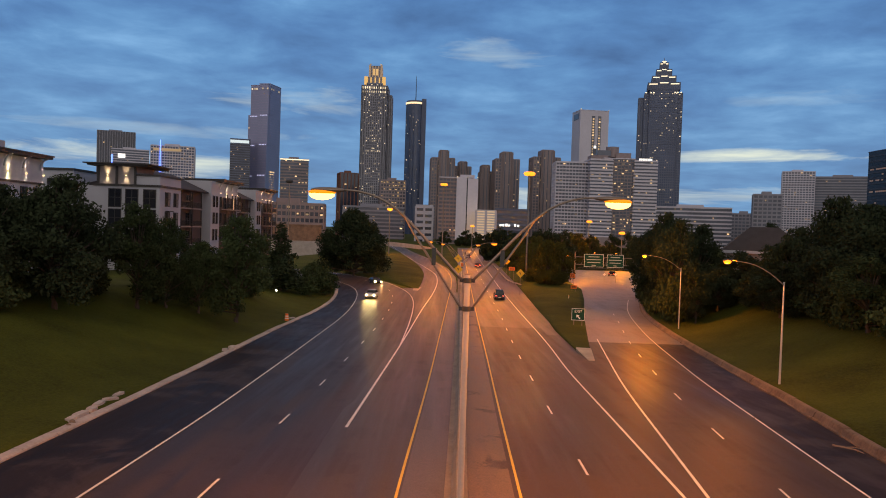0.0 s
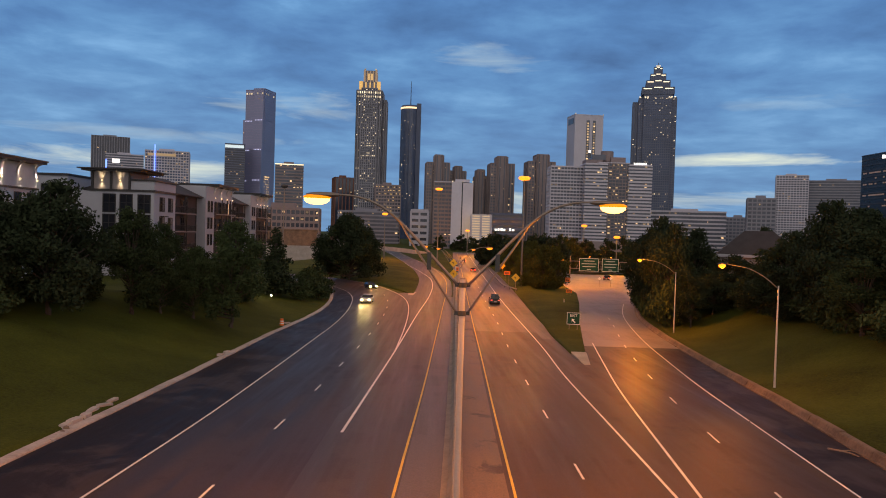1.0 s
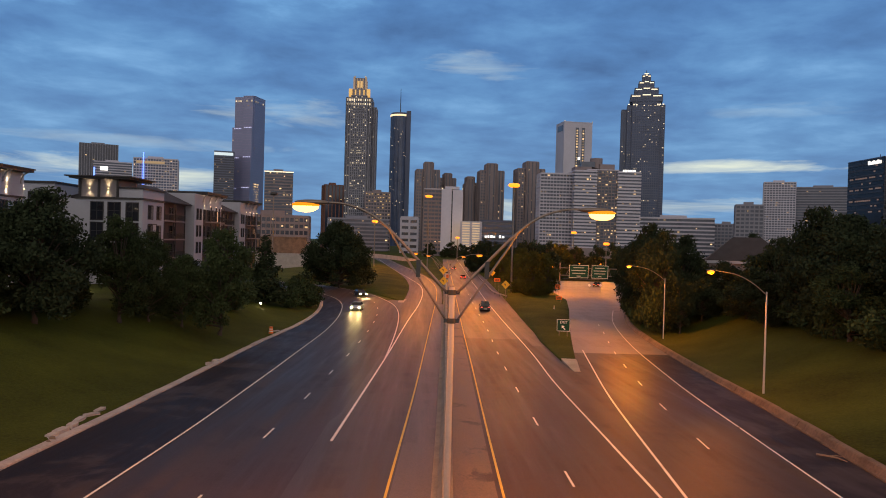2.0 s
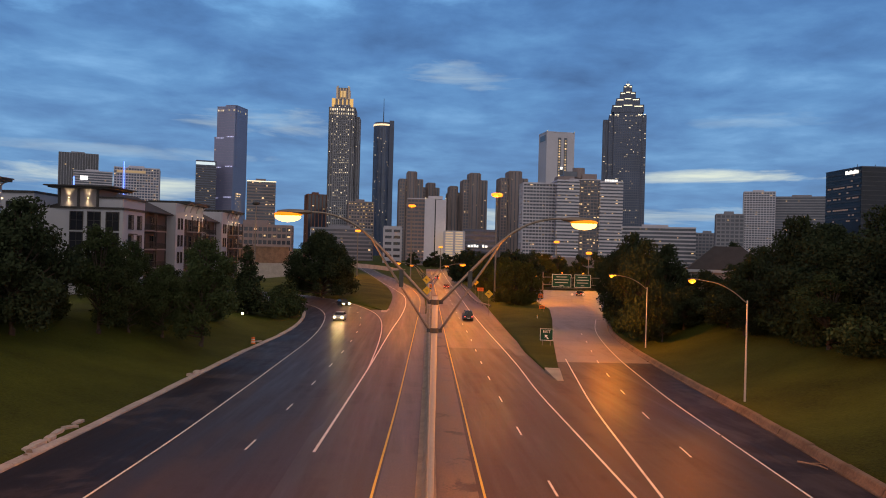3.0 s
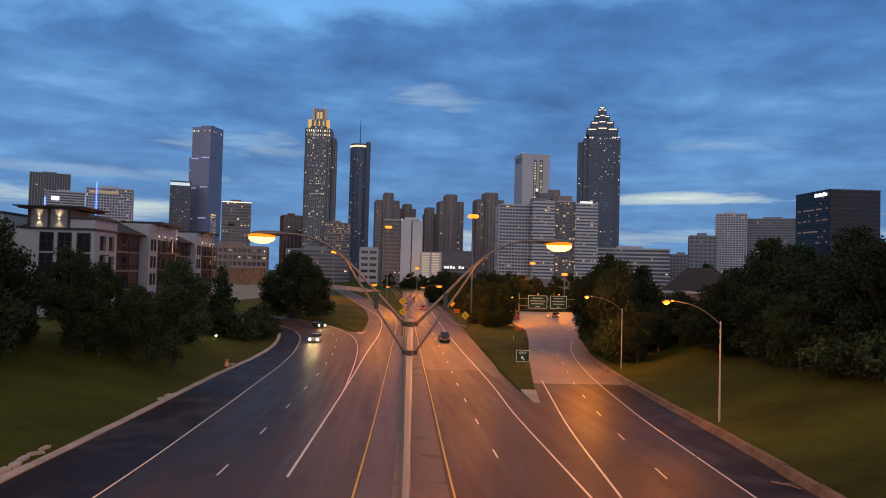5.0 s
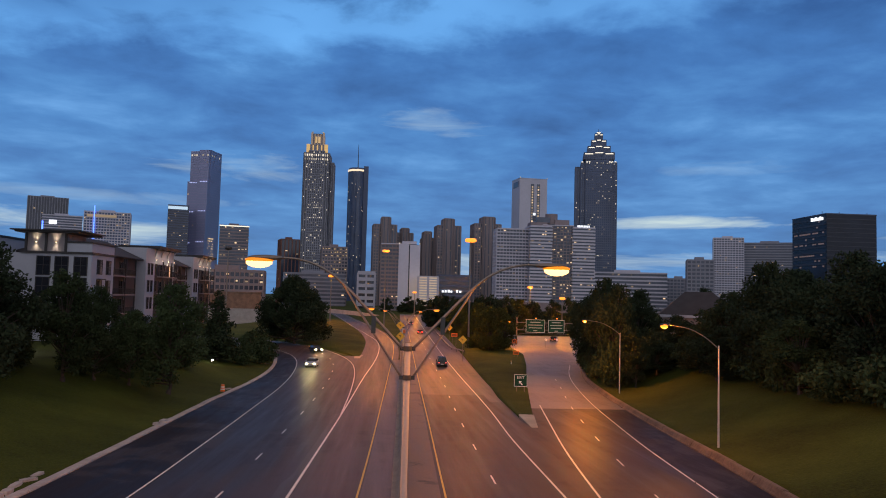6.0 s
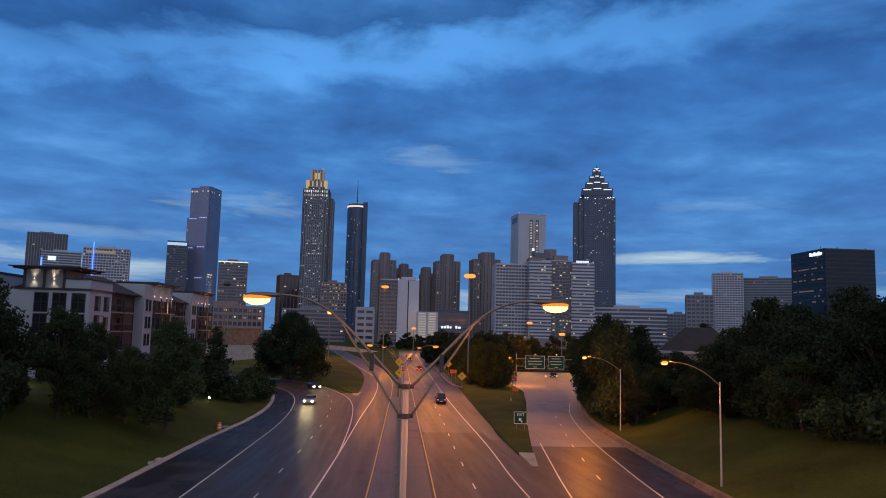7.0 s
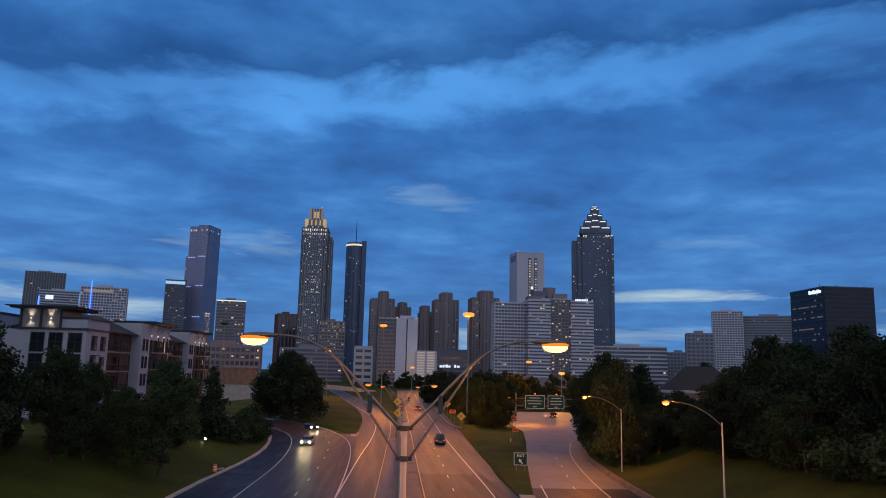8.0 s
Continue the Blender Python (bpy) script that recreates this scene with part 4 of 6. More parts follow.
def brown_slab(cx, y, w, top, x2, w2, top2, yaw, lit, label):
    f = Facade("apartment_tower", label, cx, y, yaw, -6, "brown slab towers")
    f.tier(-w / 2, w / 2, 0, 24, -6, top, 3.2, 3.4, "piers", lit, 0.45, 0.3, 0.5)
    f.tier(x2 - w2 / 2, x2 + w2 / 2, -2.5, 20, -6, top2, 4.5, 3.4, "piers", lit * 0.3, 0.75, 0.3, 0.3)
    f.tier(-w / 2 - 0.2, -w / 2 + w * 0.22, -1.2, 10, -6, top - 4, 3, 3.4, "grid", lit * 0.6, 0.4, 0.4, 0.4)
    f.done({"wall": W_BROWN, "glass": G_GREY, "lit": E_WIN, "roof": W_BROWN})


def white_blades():
    f = Facade("apartment_tower", "grey tower with two blank pale concrete end walls", 18.8, 620, 0, -6, "mid-rise blocks")
    f.tier(-23.5, -8.2, 3, 22, -6, 52, 3.2, 3.1, "grid", 0.04, 0.15, 0.45, 0.9, wall="wall2")
    f.acc("wall").prism([(-9.0, 0), (-0.6, -2.5), (-0.6, 14), (-9.0, 14)], 0, 58.6)
    f.acc("wall").prism([(0.4, -2.2), (9.0, 1.0), (9.0, 14), (0.4, 14)], 0, 57.8)
    f.box("slot", -0.7, 0.5, 0, 12, -6, 51)
    f.box("roof", -6, 6, 4, 12, 52.6, 55)
    for x in (-8.5, 0.2, 8.4):
        f.box("lamps", x - 0.5, x + 0.5, -1.4, -0.6, 52.3, 53.2)
    f.done({"wall": W_WHITE, "wall2": W_BROWN, "glass": G_GREY, "lit": E_WIN, "roof": W_PALE, "slot": G_DARK, "lamps": E_WINW}, {"wall": "pale_end_wall", "wall2": "balcony_wall", "slot": "dark_joint", "lamps": "roof_corner_light"})


def parking_deck(cx, y, w, top, label, glow, levels, base=-6):
    f = Facade("parking_deck", label, cx, y, 0, base, "low buildings")
    h = (top - base) / levels
    f.box("glow", -w / 2, w / 2, 0.8, 20, base, top)
    for j in range(levels + 1):
        f.box("wall", -w / 2 - 0.3, w / 2 + 0.3, 0, 1.0, base + j * h - h * 0.28, base + j * h + h * 0.28)
    for k in np.linspace(-w / 2, w / 2, 3):
        f.box("wall", k - 0.9, k + 0.9, 0.3, 1.0, base, top)
    f.done({"glow": glow, "wall": W_PALE}, {"glow": "deck_interior", "wall": "spandrel"})


def plain_block(name, label, cx, y, w, d, top, skew, wall, glass, lit, style="bands", bay=4, floor=3.6, band=0.4, roofbox=True, litmat=None, extra=None, base=-6):
    yaw = skew - math.degrees(math.atan2(cx, y))
    w *= math.cos(math.atan2(cx, y))
    f = Facade(name, label, cx, y, yaw, base, "low and distant blocks")
    f.tier(-w / 2, w / 2, 0, d, base, top, bay, floor, style, lit, 0.25, band, 0.4)
    if roofbox:
        f.box("roof", -w * 0.2, w * 0.15, d * 0.3, d * 0.6, top, top + 3.5)
    mats = {"wall": wall, "glass": glass, "lit": litmat or E_WIN, "roof": wall}
    if extra:
        for k, (m, bx) in extra.items():
            f.box(k, *bx)
            mats[k] = m
    f.done(mats, {k: "sign_bar" for k in extra or () if k.startswith("sign_bar")})


W_GRANITE2 = mat("violet_grey_polished_granite", (0.19, 0.215, 0.35), 0.3, 0.12, 0.02, 0.5, 0.0)
gp_tower()
gold_tower()
round_tower()
stepped_tower()
pale_hotel()
apartment_slab()
brown_slab(-2.7, 850, 26, 89.5, 0.5, 8.5, 98, 6, 0.06, "brown slab tower with a taller central shaft")
brown_slab(19.6, 880, 21.5, 83, 1.0, 7.5, 88.5, 6, 0.05, "dark brown slab tower behind pale end walls")
brown_slab(51, 870, 18, 77, -4, 7.3, 84.4, 6, 0.05, "narrow brown slab tower with a side shaft")
brown_slab(71, 850, 27, 90.5, -1, 10, 98.4, 6, 0.05, "brown slab tower with a raised shaft")
brown_slab(116, 850, 31, 94, 0.5, 12.5, 102, 6, 0.09, "brown slab tower with scattered lit windows")
white_blades()
parking_deck(34, 600, 16, 25, "brightly lit parking deck with pale level bands", emit("deck_light", (1.0, 0.72, 0.42), 0.55), 15)
parking_deck(-18.6, 700, 16, 29.5, "pale parking deck with dark open levels", G_DARK, 6)
plain_block("low_building", "dark low block with a white lit sign strip", 55.5, 600, 27, 30, 26.3, 0, W_DKGREY, G_DARK, 0.0, roofbox=False, extra={f"sign_bar_{k}": (E_SIGNW, (-10.2 + k * 2.35, -8.4 + k * 2.35 - 0.3 * (k % 2), -0.9, -0.5, 12.6, 14.2 + 0.3 * (k % 3))) for k in (0, 1, 2, 3, 5, 6)})
plain_block("brick_block", "red-brown brick block behind the gold-crowned tower", -116, 900, 22, 25, 72.5, 10, W_BRICK, G_DARK, 0.01, "piers", band=0.3)
plain_block("office_block", "low block with rows of yellow lit windows", -55.7, 800, 27, 30, 59, 4, W_BROWN, G_DARK, 0.12, "grid", 3, 3.6, litmat=E_GOLD)
plain_block("office_block", "pale low complex below the towers", -72, 760, 62, 30, 29, 4, W_GREY, G_GREY, 0.03, "bands")
plain_block("glass_block", "glass block with a bright roof line", -183, 900, 34, 30, 87, 0, W_BROWN, G_GREY, 0.06, "bands", extra={"roof_light": (E_EDGE, (-17.2, 17.2, -0.9, -0.5, 86.2, 87.3))})
plain_block("office_block", "dark office block with a glowing white roof sign", -318.5, 1150, 31, 30, 137, 0, W_DKGREY, G_DARK, 0.07, "bands", roofbox=False, extra={"roof_sign": (emit("blue_white_sign", (0.65, 0.85, 1.0), 0.8), (-15, 13, -1.2, -0.5, 131, 135.5))})
plain_block("office_block", "grey striped office slab with a roof mast", -577, 1300, 67, 30, 160, 0, W_GREY, G_DARK, 0.01, "piers", 4.2)
plain_block("hotel_block", "pale grey hotel block with a small lit sign", -467, 1100, 56, 30, 111, 0, W_PALE, G_GREY, 0.01, "bands", extra={"roof_sign": (E_SIGNW, (-17, -7, -1.0, -0.5, 98, 104)), "blue_sign": (E_BLUE, (-26, -24, -1.0, -0.5, 90, 102))})
plain_block("hotel_block", "pale hotel block with a blue neon strip and lit top floor", -331, 900, 53, 30, 98, -4, W_PALE, G_BLUE, 0.05, "grid", 3.2, 3.2, 0.35, extra={"neon_strip": (E_BLUE, (-14.4, -13.4, -2.2, -1.0, 48, 105)), "lit_top_floor": (E_WIN, (-22, 10, -0.9, -0.5, 92, 95))})
plain_block("office_block", "long low pale office building with banded windows", 268, 800, 84, 30, 40.5, 4, W_PALE, G_GREY, 0.05, "bands", 5, 4.2)
plain_block("office_block", "low grey building behind the trees", 344, 850, 30, 30, 37, 0, W_GREY, G_GREY, 0.03, "grid")
plain_block("office_block", "grey block with a dark window grid", 305, 700, 27, 25, 51, 4, W_GREY, G_GREY, 0.04, "grid")
plain_block("office_block", "tall grey apartment block with a stepped roof", 476, 1000, 44, 30, 101, 3, W_PALE, G_GREY, 0.02, "grid", 3.5, 3.2)
plain_block("office_block", "long grey slab beyond the dark glass building", 538, 1000, 80, 30, 96, 3, W_GREY, G_GREY, 0.02, "bands")
W_INK = mat("near_black_metal_facade", (0.035, 0.040, 0.055), 0.5, 0.15, 0.02, 0.5, 0.0)
G_INK = glass_mat("ink_blue_glass", (0.014, 0.020, 0.034), 0.25, 0.0, 0.25)
f = Facade("office_building", "large dark glass office building with a white roof sign", 384, 620, 0, -6, "low and distant blocks")
f.tier(0, 46, 0, 55, -6, 90.5, 5, 3.9, "bands", 0.0, 0.2, 0.12, 0.15, sides=False)
for j in range(9):
    f.box("wall", -0.4, 0, 1, 54, 46 + j * 5, 47.6 + j * 5)
    for k in range(16):
        if random.random() < (0.6 if j in (2, 4, 6) else 0.15):
            f.box("lit", -0.25, 0, 4 + k * 3, 6.4 + k * 3, 44 + j * 5, 45.3 + j * 5)
for k in range(6):
    f.box("sign", -1.0, -0.5, 4 + k * 3.2, 6.6 + k * 3.2, 85.6, 88.2 + 0.7 * (k % 2))
for x in (2, 18, 44):
    f.box("roof", x, x + 0.4, 10, 10.4, 91, 94)
f.done({"wall": W_INK, "glass": G_INK, "lit": emit("dim_warm_window", (1.0, 0.5, 0.3), 0.10), "roof": W_DKGREY, "sign": E_SIGNW}, {"sign": "sign_bar"})
plain_block("brick_block", "orange-lit brick hotel with rows of windows beyond the slip road", -88, 420, 40, 20, 20.5, -6, W_BROWN, G_DARK, 0.05, "grid", 2.6, 3.2, base=-5)
wl = part("wall_retaining", Acc().box(-98, -40, 300, 301, -4.5, 2.2).box(-98, -40, 299.8, 301.2, 2.2, 2.5), M_CONC)
tagged(wl, "long concrete retaining wall lit orange by street lamps", "wall", kind="structure")
wl = part("wall_viaduct", Acc().box(-125, -56, 340, 341, -4.5, 8.6).box(-125, -56, 339.7, 341.3, 8.6, 9.1), M_WALL_R)
tagged(wl, "tall plain concrete wall of the raised road, lit orange", "wall", kind="structure")
ribbon("wall_parapet", smooth_line([(-80, 392), (-44, 408), (-22, 430), (-4, 470)], 4), [(-0.3, -1.6), (-0.3, 0.3), (-0.4, 0.4), (-0.4, 0.8), (0.3, 0.8), (0.3, -1.6)], lambda y: 2.4 - (y - 392) * 0.085, M_CONC, "pale concrete parapet of the curving raised road", "wall")


# ---------------------------------------------------------------- trees
def tree_model(name, label, height, radius, leaves, leaf, trunk_h, material, seed, shape="round", category="tree"):
    rng = np.random.default_rng(seed)
    t = thing(name, None, label, category, "roadside trees")
    a = Acc()
    a.tube([(0, 0, -0.6), (0.05, 0, trunk_h * 0.5), (0.0, 0.1, trunk_h), (0.1, 0, height * 0.75)], 0.028 * height, 8, 0.006 * height)
    part("trunk", a, M_BARK, t)
    limbs = Acc()
    clumps = []
    n_cl = {"cone": 34, "dome": 90}.get(shape, 64)
    for i in range(n_cl):
        th = rng.uniform(0, 2 * math.pi)
        if shape == "cone":
            k = i / n_cl
            zc = trunk_h + (height - trunk_h) * k
            rr = radius * (1 - k) ** 0.85 * rng.uniform(0.35, 0.8)
            cr = radius * (0.42 * (1 - k) + 0.12)
        elif shape == "dome":
            k = rng.uniform(0.0, 1.0) ** 0.8
            zc = trunk_h + (height - trunk_h) * (0.06 + 0.84 * k)
            rr = radius * math.sqrt(max(0.02, 1 - k ** 1.6)) * rng.uniform(0.0, 1.0) ** 0.4 * rng.uniform(0.72, 1.0) * (1 + 0.12 * math.sin(3 * th))
            cr = radius * rng.uniform(0.10, 0.22)
        else:
            # widest below the middle, thinning to a few uneven leaders on top
            k = rng.uniform(0.0, 1.0)
            zc = trunk_h + (height - trunk_h) * (0.04 + 0.90 * k)
            wide = math.sin(math.pi * min(1.0, (k + 0.22) / 1.28)) ** 0.7 * (1.0 if k < 0.6 else rng.uniform(0.6, 1.1))
            rr = radius * wide * rng.uniform(0.0, 1.0) ** 0.55 * 0.88
            cr = radius * rng.uniform(0.15, 0.30) * (1.0 if k < 0.75 else 0.72)
        c = (rr * math.cos(th), rr * math.sin(th), zc)
        clumps.append((c, cr))
        zb = min(zc - cr * 0.3, trunk_h + (zc - trunk_h) * 0.45)
        limbs.tube([(0, 0, max(trunk_h * 0.8, zb)), (c[0] * 0.5, c[1] * 0.5, (zb + zc) / 2), c], 0.008 * height, 4, 0.003 * height)
    part("branchwork", limbs, M_BARK, t)
    w = np.array([cr ** 2 for _, cr in clumps])
    idx = rng.choice(n_cl, size=leaves, p=w / w.sum())
    cen = np.array([c for c, _ in clumps])[idx]
    rad = np.array([cr for _, cr in clumps])[idx]
    d = rng.normal(size=(leaves, 3))
    d /= np.linalg.norm(d, axis=1)[:, None]
    pos = cen + d * (rad * rng.uniform(0.05, 1.25, leaves) ** 0.6)[:, None] * np.array([1, 1, 0.85])
    pos[:, 2] = np.where(pos[:, 2] < trunk_h * 0.5, trunk_h * 0.5 + rng.uniform(0, 1.2, leaves), pos[:, 2])
    a1 = rng.normal(size=(leaves, 3))
    a1[:, 2] -= 0.3
    a1 /= np.linalg.norm(a1, axis=1)[:, None]
    a2 = np.cross(a1, rng.normal(size=(leaves, 3)))
    a2 /= np.linalg.norm(a2, axis=1)[:, None]
    s = leaf * rng.uniform(0.6, 1.4, leaves)[:, None]
    quad = np.stack([pos - a1 * s, pos + a2 * s * 0.5, pos + a1 * s, pos - a2 * s * 0.5], 1).reshape(-1, 3)
    acc = Acc()
    acc.v = quad.tolist()
    acc.f = [(4 * i, 4 * i + 1, 4 * i + 2, 4 * i + 3) for i in range(leaves)]
    part("crown", acc, material, t)
    return t


TREES = {
    "broad": tree_model("tree", "broad dark-leaved tree on the grassy bank", 10.0, 4.6, 18000, 0.155, 0.7, M_LEAF_D, 3),
    "young": tree_model("tree", "upright leafy green tree on the grassy bank", 9.0, 3.1, 16000, 0.11, 0.5, M_LEAF, 5),
    "round": tree_model("tree", "dense round dark tree on the grass mound", 14.0, 8.6, 46000, 0.20, 0.4, M_LEAF_D, 8, "dome"),
    "far": tree_model("tree", "dark distant tree beyond the carriageways", 10.0, 4.6, 5000, 0.34, 0.7, M_LEAF_D, 21),
    "cone": tree_model("conifer", "small cone-shaped evergreen on the bank", 7.8, 1.9, 5000, 0.16, 0.3, M_LEAF_D, 11, "cone", "tree"),
    "olive": tree_model("tree", "olive-green roadside tree lit by street lamps", 9.0, 4.6, 14000, 0.17, 0.5, M_LEAF_B, 14),
    "bush": tree_model("bush", "low leafy bush on the bank", 2.6, 1.9, 1900, 0.15, 0.2, M_LEAF, 17, "round", "bush"),
}
USED = set()


def plant(kind, x, y, h=1.0, turn=0.0, z=None, w=None):
    src = TREES[kind]
    w = w or h
    m = pose(x, y, ground_z(x, y) if z is None else z, 0, 0, turn) @ Matrix.Diagonal((w, w, h, 1))
    if kind not in USED:
        USED.add(kind)
        src.matrix_basis = m
        return src
    src_s = src.scale.copy()
    m = m @ Matrix.Diagonal((1 / src_s.x, 1 / src_s.y, 1 / src_s.z, 1))
    return copy_thing(src, m)


# on the bank before the apartments
for k, x, y, h, r in (("broad", -36.5, 58, 0.95, 0), ("broad", -33, 63, 1.17, 80), ("broad", -40.5, 66, 1.02, 150), ("broad", -44, 62, 1.12, 210), ("young", -30.5, 74, 1.25, 10),
                      ("young", -29.4, 79, 0.9, 120), ("young", -27.2, 83, 0.95, 200), ("young", -23.8, 86, 1.46, 260), ("broad", -40, 78, 0.9, 40), ("young", -33.5, 90, 1.05, 300),
                      ("cone", -27.4, 125, 1.5, 0), ("young", -30, 104, 0.8, 15), ("broad", -47, 75, 0.95, 99), ("broad", -35, 70, 0.88, 33), ("young", -38.5, 72, 0.85, 66), ("broad", -30.8, 95, 0.7, 12), ("broad", -36.2, 90, 0.75, 160), ("young", -26.2, 92, 0.7, 190)):
    plant(k, x, y, h, r, w=2.0 if k == "cone" else None)
for x, y, h, r in ((-23.4, 128, 1.3, 0), (-21.8, 135, 1.5, 60), (-24.5, 140, 1.6, 130), (-22.8, 146, 1.3, 200), (-27.6, 134, 1.2, 240), (-29.5, 120, 1.1, 300), (-26.6, 152, 1.7, 20), (-25, 158, 1.5, 75)):
    plant("bush", x, y, h, r)
plant("round", -22.8, 192, 1.30, 40, -4.2, 1.26)
# grass wedge trees
for k, x, y, h, w, r in (("olive", 24.8, 174, 1.22, 0.9, 0), ("olive", 28.4, 179, 1.18, 0.85, 130), ("olive", 22.4, 186, 1.12, 0.85, 250), ("olive", 26.3, 194, 1.05, 1.0, 0), ("olive", 30.5, 206, 1.1, 1.1, 200), ("olive", 24, 235, 1.15, 1.2, 40), ("olive", 31, 245, 1.25, 1.3, 140),
                         ("far", 38, 262, 1.3, 1.4, 10), ("far", 46, 285, 1.35, 1.5, 100), ("olive", 54, 300, 1.2, 1.4, 190), ("far", 27, 300, 1.2, 1.4, 280), ("olive", 60, 330, 1.4, 1.5, 60)):
    plant(k, x, y, h, r, -3.4, w)
for i in range(12):
    plant("far", 20 + i * 5.2, 300 + 45 * random.random(), random.uniform(1.15, 1.5), random.uniform(0, 360), -3.6, random.uniform(1.0, 1.3))
# hedge where the ramp turns away
for i in range(15):
    plant("bush", 41 + i * 2.6, 262 + random.uniform(-1.5, 2.5), random.uniform(0.8, 1.3), random.uniform(0, 360), -3.65, random.uniform(1.0, 1.5))
# right of the ramp
for k, x, y, h, w, r in (("broad", 35.3, 118, 1.62, 1.15, 0), ("broad", 34.0, 108, 1.5, 0.95, 70), ("broad", 37.5, 132, 1.3, 1.0, 310), ("broad", 40, 116, 1.3, 1.1, 25), ("broad", 43.5, 152, 1.5, 1.2, 45), ("broad", 41, 76, 1.32, 1.1, 290), ("broad", 59, 135, 1.2, 0.8, 75), ("broad", 39, 104, 0.62, 0.8, 140), ("broad", 34.2, 99, 0.75, 0.6, 210), ("broad", 38.5, 128, 1.1, 1.0, 280),
                         ("broad", 42, 140, 1.1, 1.1, 350), ("broad", 39.5, 86, 0.62, 0.85, 30), ("broad", 44, 78, 1.25, 1.25, 100), ("broad", 40.5, 72, 1.15, 1.1, 170), ("broad", 46, 68, 1.32, 1.3, 240),
                         ("broad", 43, 62, 1.1, 1.15, 310), ("broad", 50, 75, 1.2, 1.4, 20), ("broad", 46, 58, 1.2, 1.15, 60), ("broad", 50, 63, 1.18, 1.3, 130), ("broad", 52, 88, 1.25, 1.3, 200),
                         ("broad", 41, 94, 0.55, 0.85, 270), ("broad", 44, 108, 0.74, 0.9, 200), ("broad", 41.5, 110, 0.66, 0.8, 20), ("broad", 46.5, 104, 0.6, 0.8, 90), ("broad", 47, 98, 1.0, 1.1, 340), ("young", 38.2, 66, 0.8, 1.2, 15), ("broad", 56, 70, 1.25, 1.4, 85), ("broad", 52, 52, 1.2, 1.2, 155)):
    plant(k, x, y, h, r, None, w)
for i in range(22):
    y = 52 + i * 4.2
    plant("bush", lerp_line(CURB_R, y) + 12.5 + random.uniform(-1, 3.5) - 4.5 * sstep(85, 120, y), y, random.uniform(1.0, 1.7), random.uniform(0, 360), None, random.uniform(1.2, 1.8))
for i in range(13):
    y = 103 + i * 4.4
    plant("bush", lerp_line(CURB_R, y) + random.uniform(1.6, 3.2), y, random.uniform(1.5, 2.6), random.uniform(0, 360), None, random.uniform(1.0, 1.5))
for i in range(14):
    y = 56 + i * 4
    plant("bush", lerp_line(CURB_L, y) - 13 - random.uniform(0, 7) + 5 * sstep(70, 100, y), y, random.uniform(0.7, 1.2), random.uniform(0, 360), None, random.uniform(0.9, 1.4))
# farther belts of trees
for i in range(26):
    x = random.uniform(-112, -76) if i % 2 else random.uniform(62, 130)
    y = random.uniform(230, 290) if i % 2 else random.uniform(230, 420)
    plant("far", x, y, random.uniform(0.8, 1.2), random.uniform(0, 360), -3.6, random.uniform(0.9, 1.4))
for i in range(16):
    plant("far", random.uniform(-8, 70), random.uniform(520, 560), random.uniform(0.8, 1.3), random.uniform(0, 360), -3.7, random.uniform(1.0, 1.5))


# ---------------------------------------------------------------- apartment building on the bank
P_WHITE = mat("white_stucco", (0.35, 0.37, 0.42), 0.85, 0.08, 0.3, 8, 0.15)
P_DARK = mat("dark_brown_siding", (0.055, 0.040, 0.038), 0.8, 0.2, 0.4, 8, 0.1)
P_TRIM = mat("black_trim", (0.020, 0.019, 0.020), 0.6, 0.15, 0.6, 8, 0.0)
P_ROOF = mat("dark_shingle_roof", (0.035, 0.032, 0.036), 0.9, 0.25, 0.8, 10, 0.3)
P_WARM = mat("warm_beige_panel", (0.23, 0.21, 0.215), 0.85, 0.1, 0.4, 8, 0.1)
G_WIN = glass_mat("window_glass", (0.012, 0.014, 0.018), 0.08)
G_CURT = mat("curtained_window", (0.30, 0.28, 0.26), 0.7, 0.3, 0.5, 3, 0.0)


def wall_window(parent, axis, c, a, z, w, h, pane=None, muntin=True):
    """A framed window on a wall: axis 'y' on a wall facing -y at y=c, axis 'x' on a wall facing +x at x=c; a is its middle along the wall."""
    def bx(acc, a0, a1, d0, d1, z0, z1):
        if axis == "y":
            return acc.box(a0, a1, c - d1, c - d0, z0, z1)
        return acc.box(c + d0, c + d1, a0, a1, z0, z1)
    fr = Acc()
    t = 0.12
    bx(fr, a - w / 2 - t, a - w / 2, 0, 0.10, z - t, z + h + t)
    bx(fr, a + w / 2, a + w / 2 + t, 0, 0.10, z - t, z + h + t)
    bx(fr, a - w / 2, a + w / 2, 0, 0.10, z - t, z)
    bx(fr, a - w / 2, a + w / 2, 0, 0.10, z + h, z + h + t)
    if muntin:
        bx(fr, a - 0.04, a + 0.04, 0.02, 0.08, z, z + h)
        bx(fr, a - w / 2, a - 0.04, 0.02, 0.08, z + h * 0.52, z + h * 0.52 + 0.07)
        bx(fr, a + 0.04, a + w / 2, 0.02, 0.08, z + h * 0.52, z + h * 0.52 + 0.07)
    win = part("window", fr, P_TRIM, parent, "black-framed window")
    part("pane", bx(Acc(), a - w / 2, a + w / 2, 0.005, 0.03, z, z + h), pane or G_WIN, win)
    return win


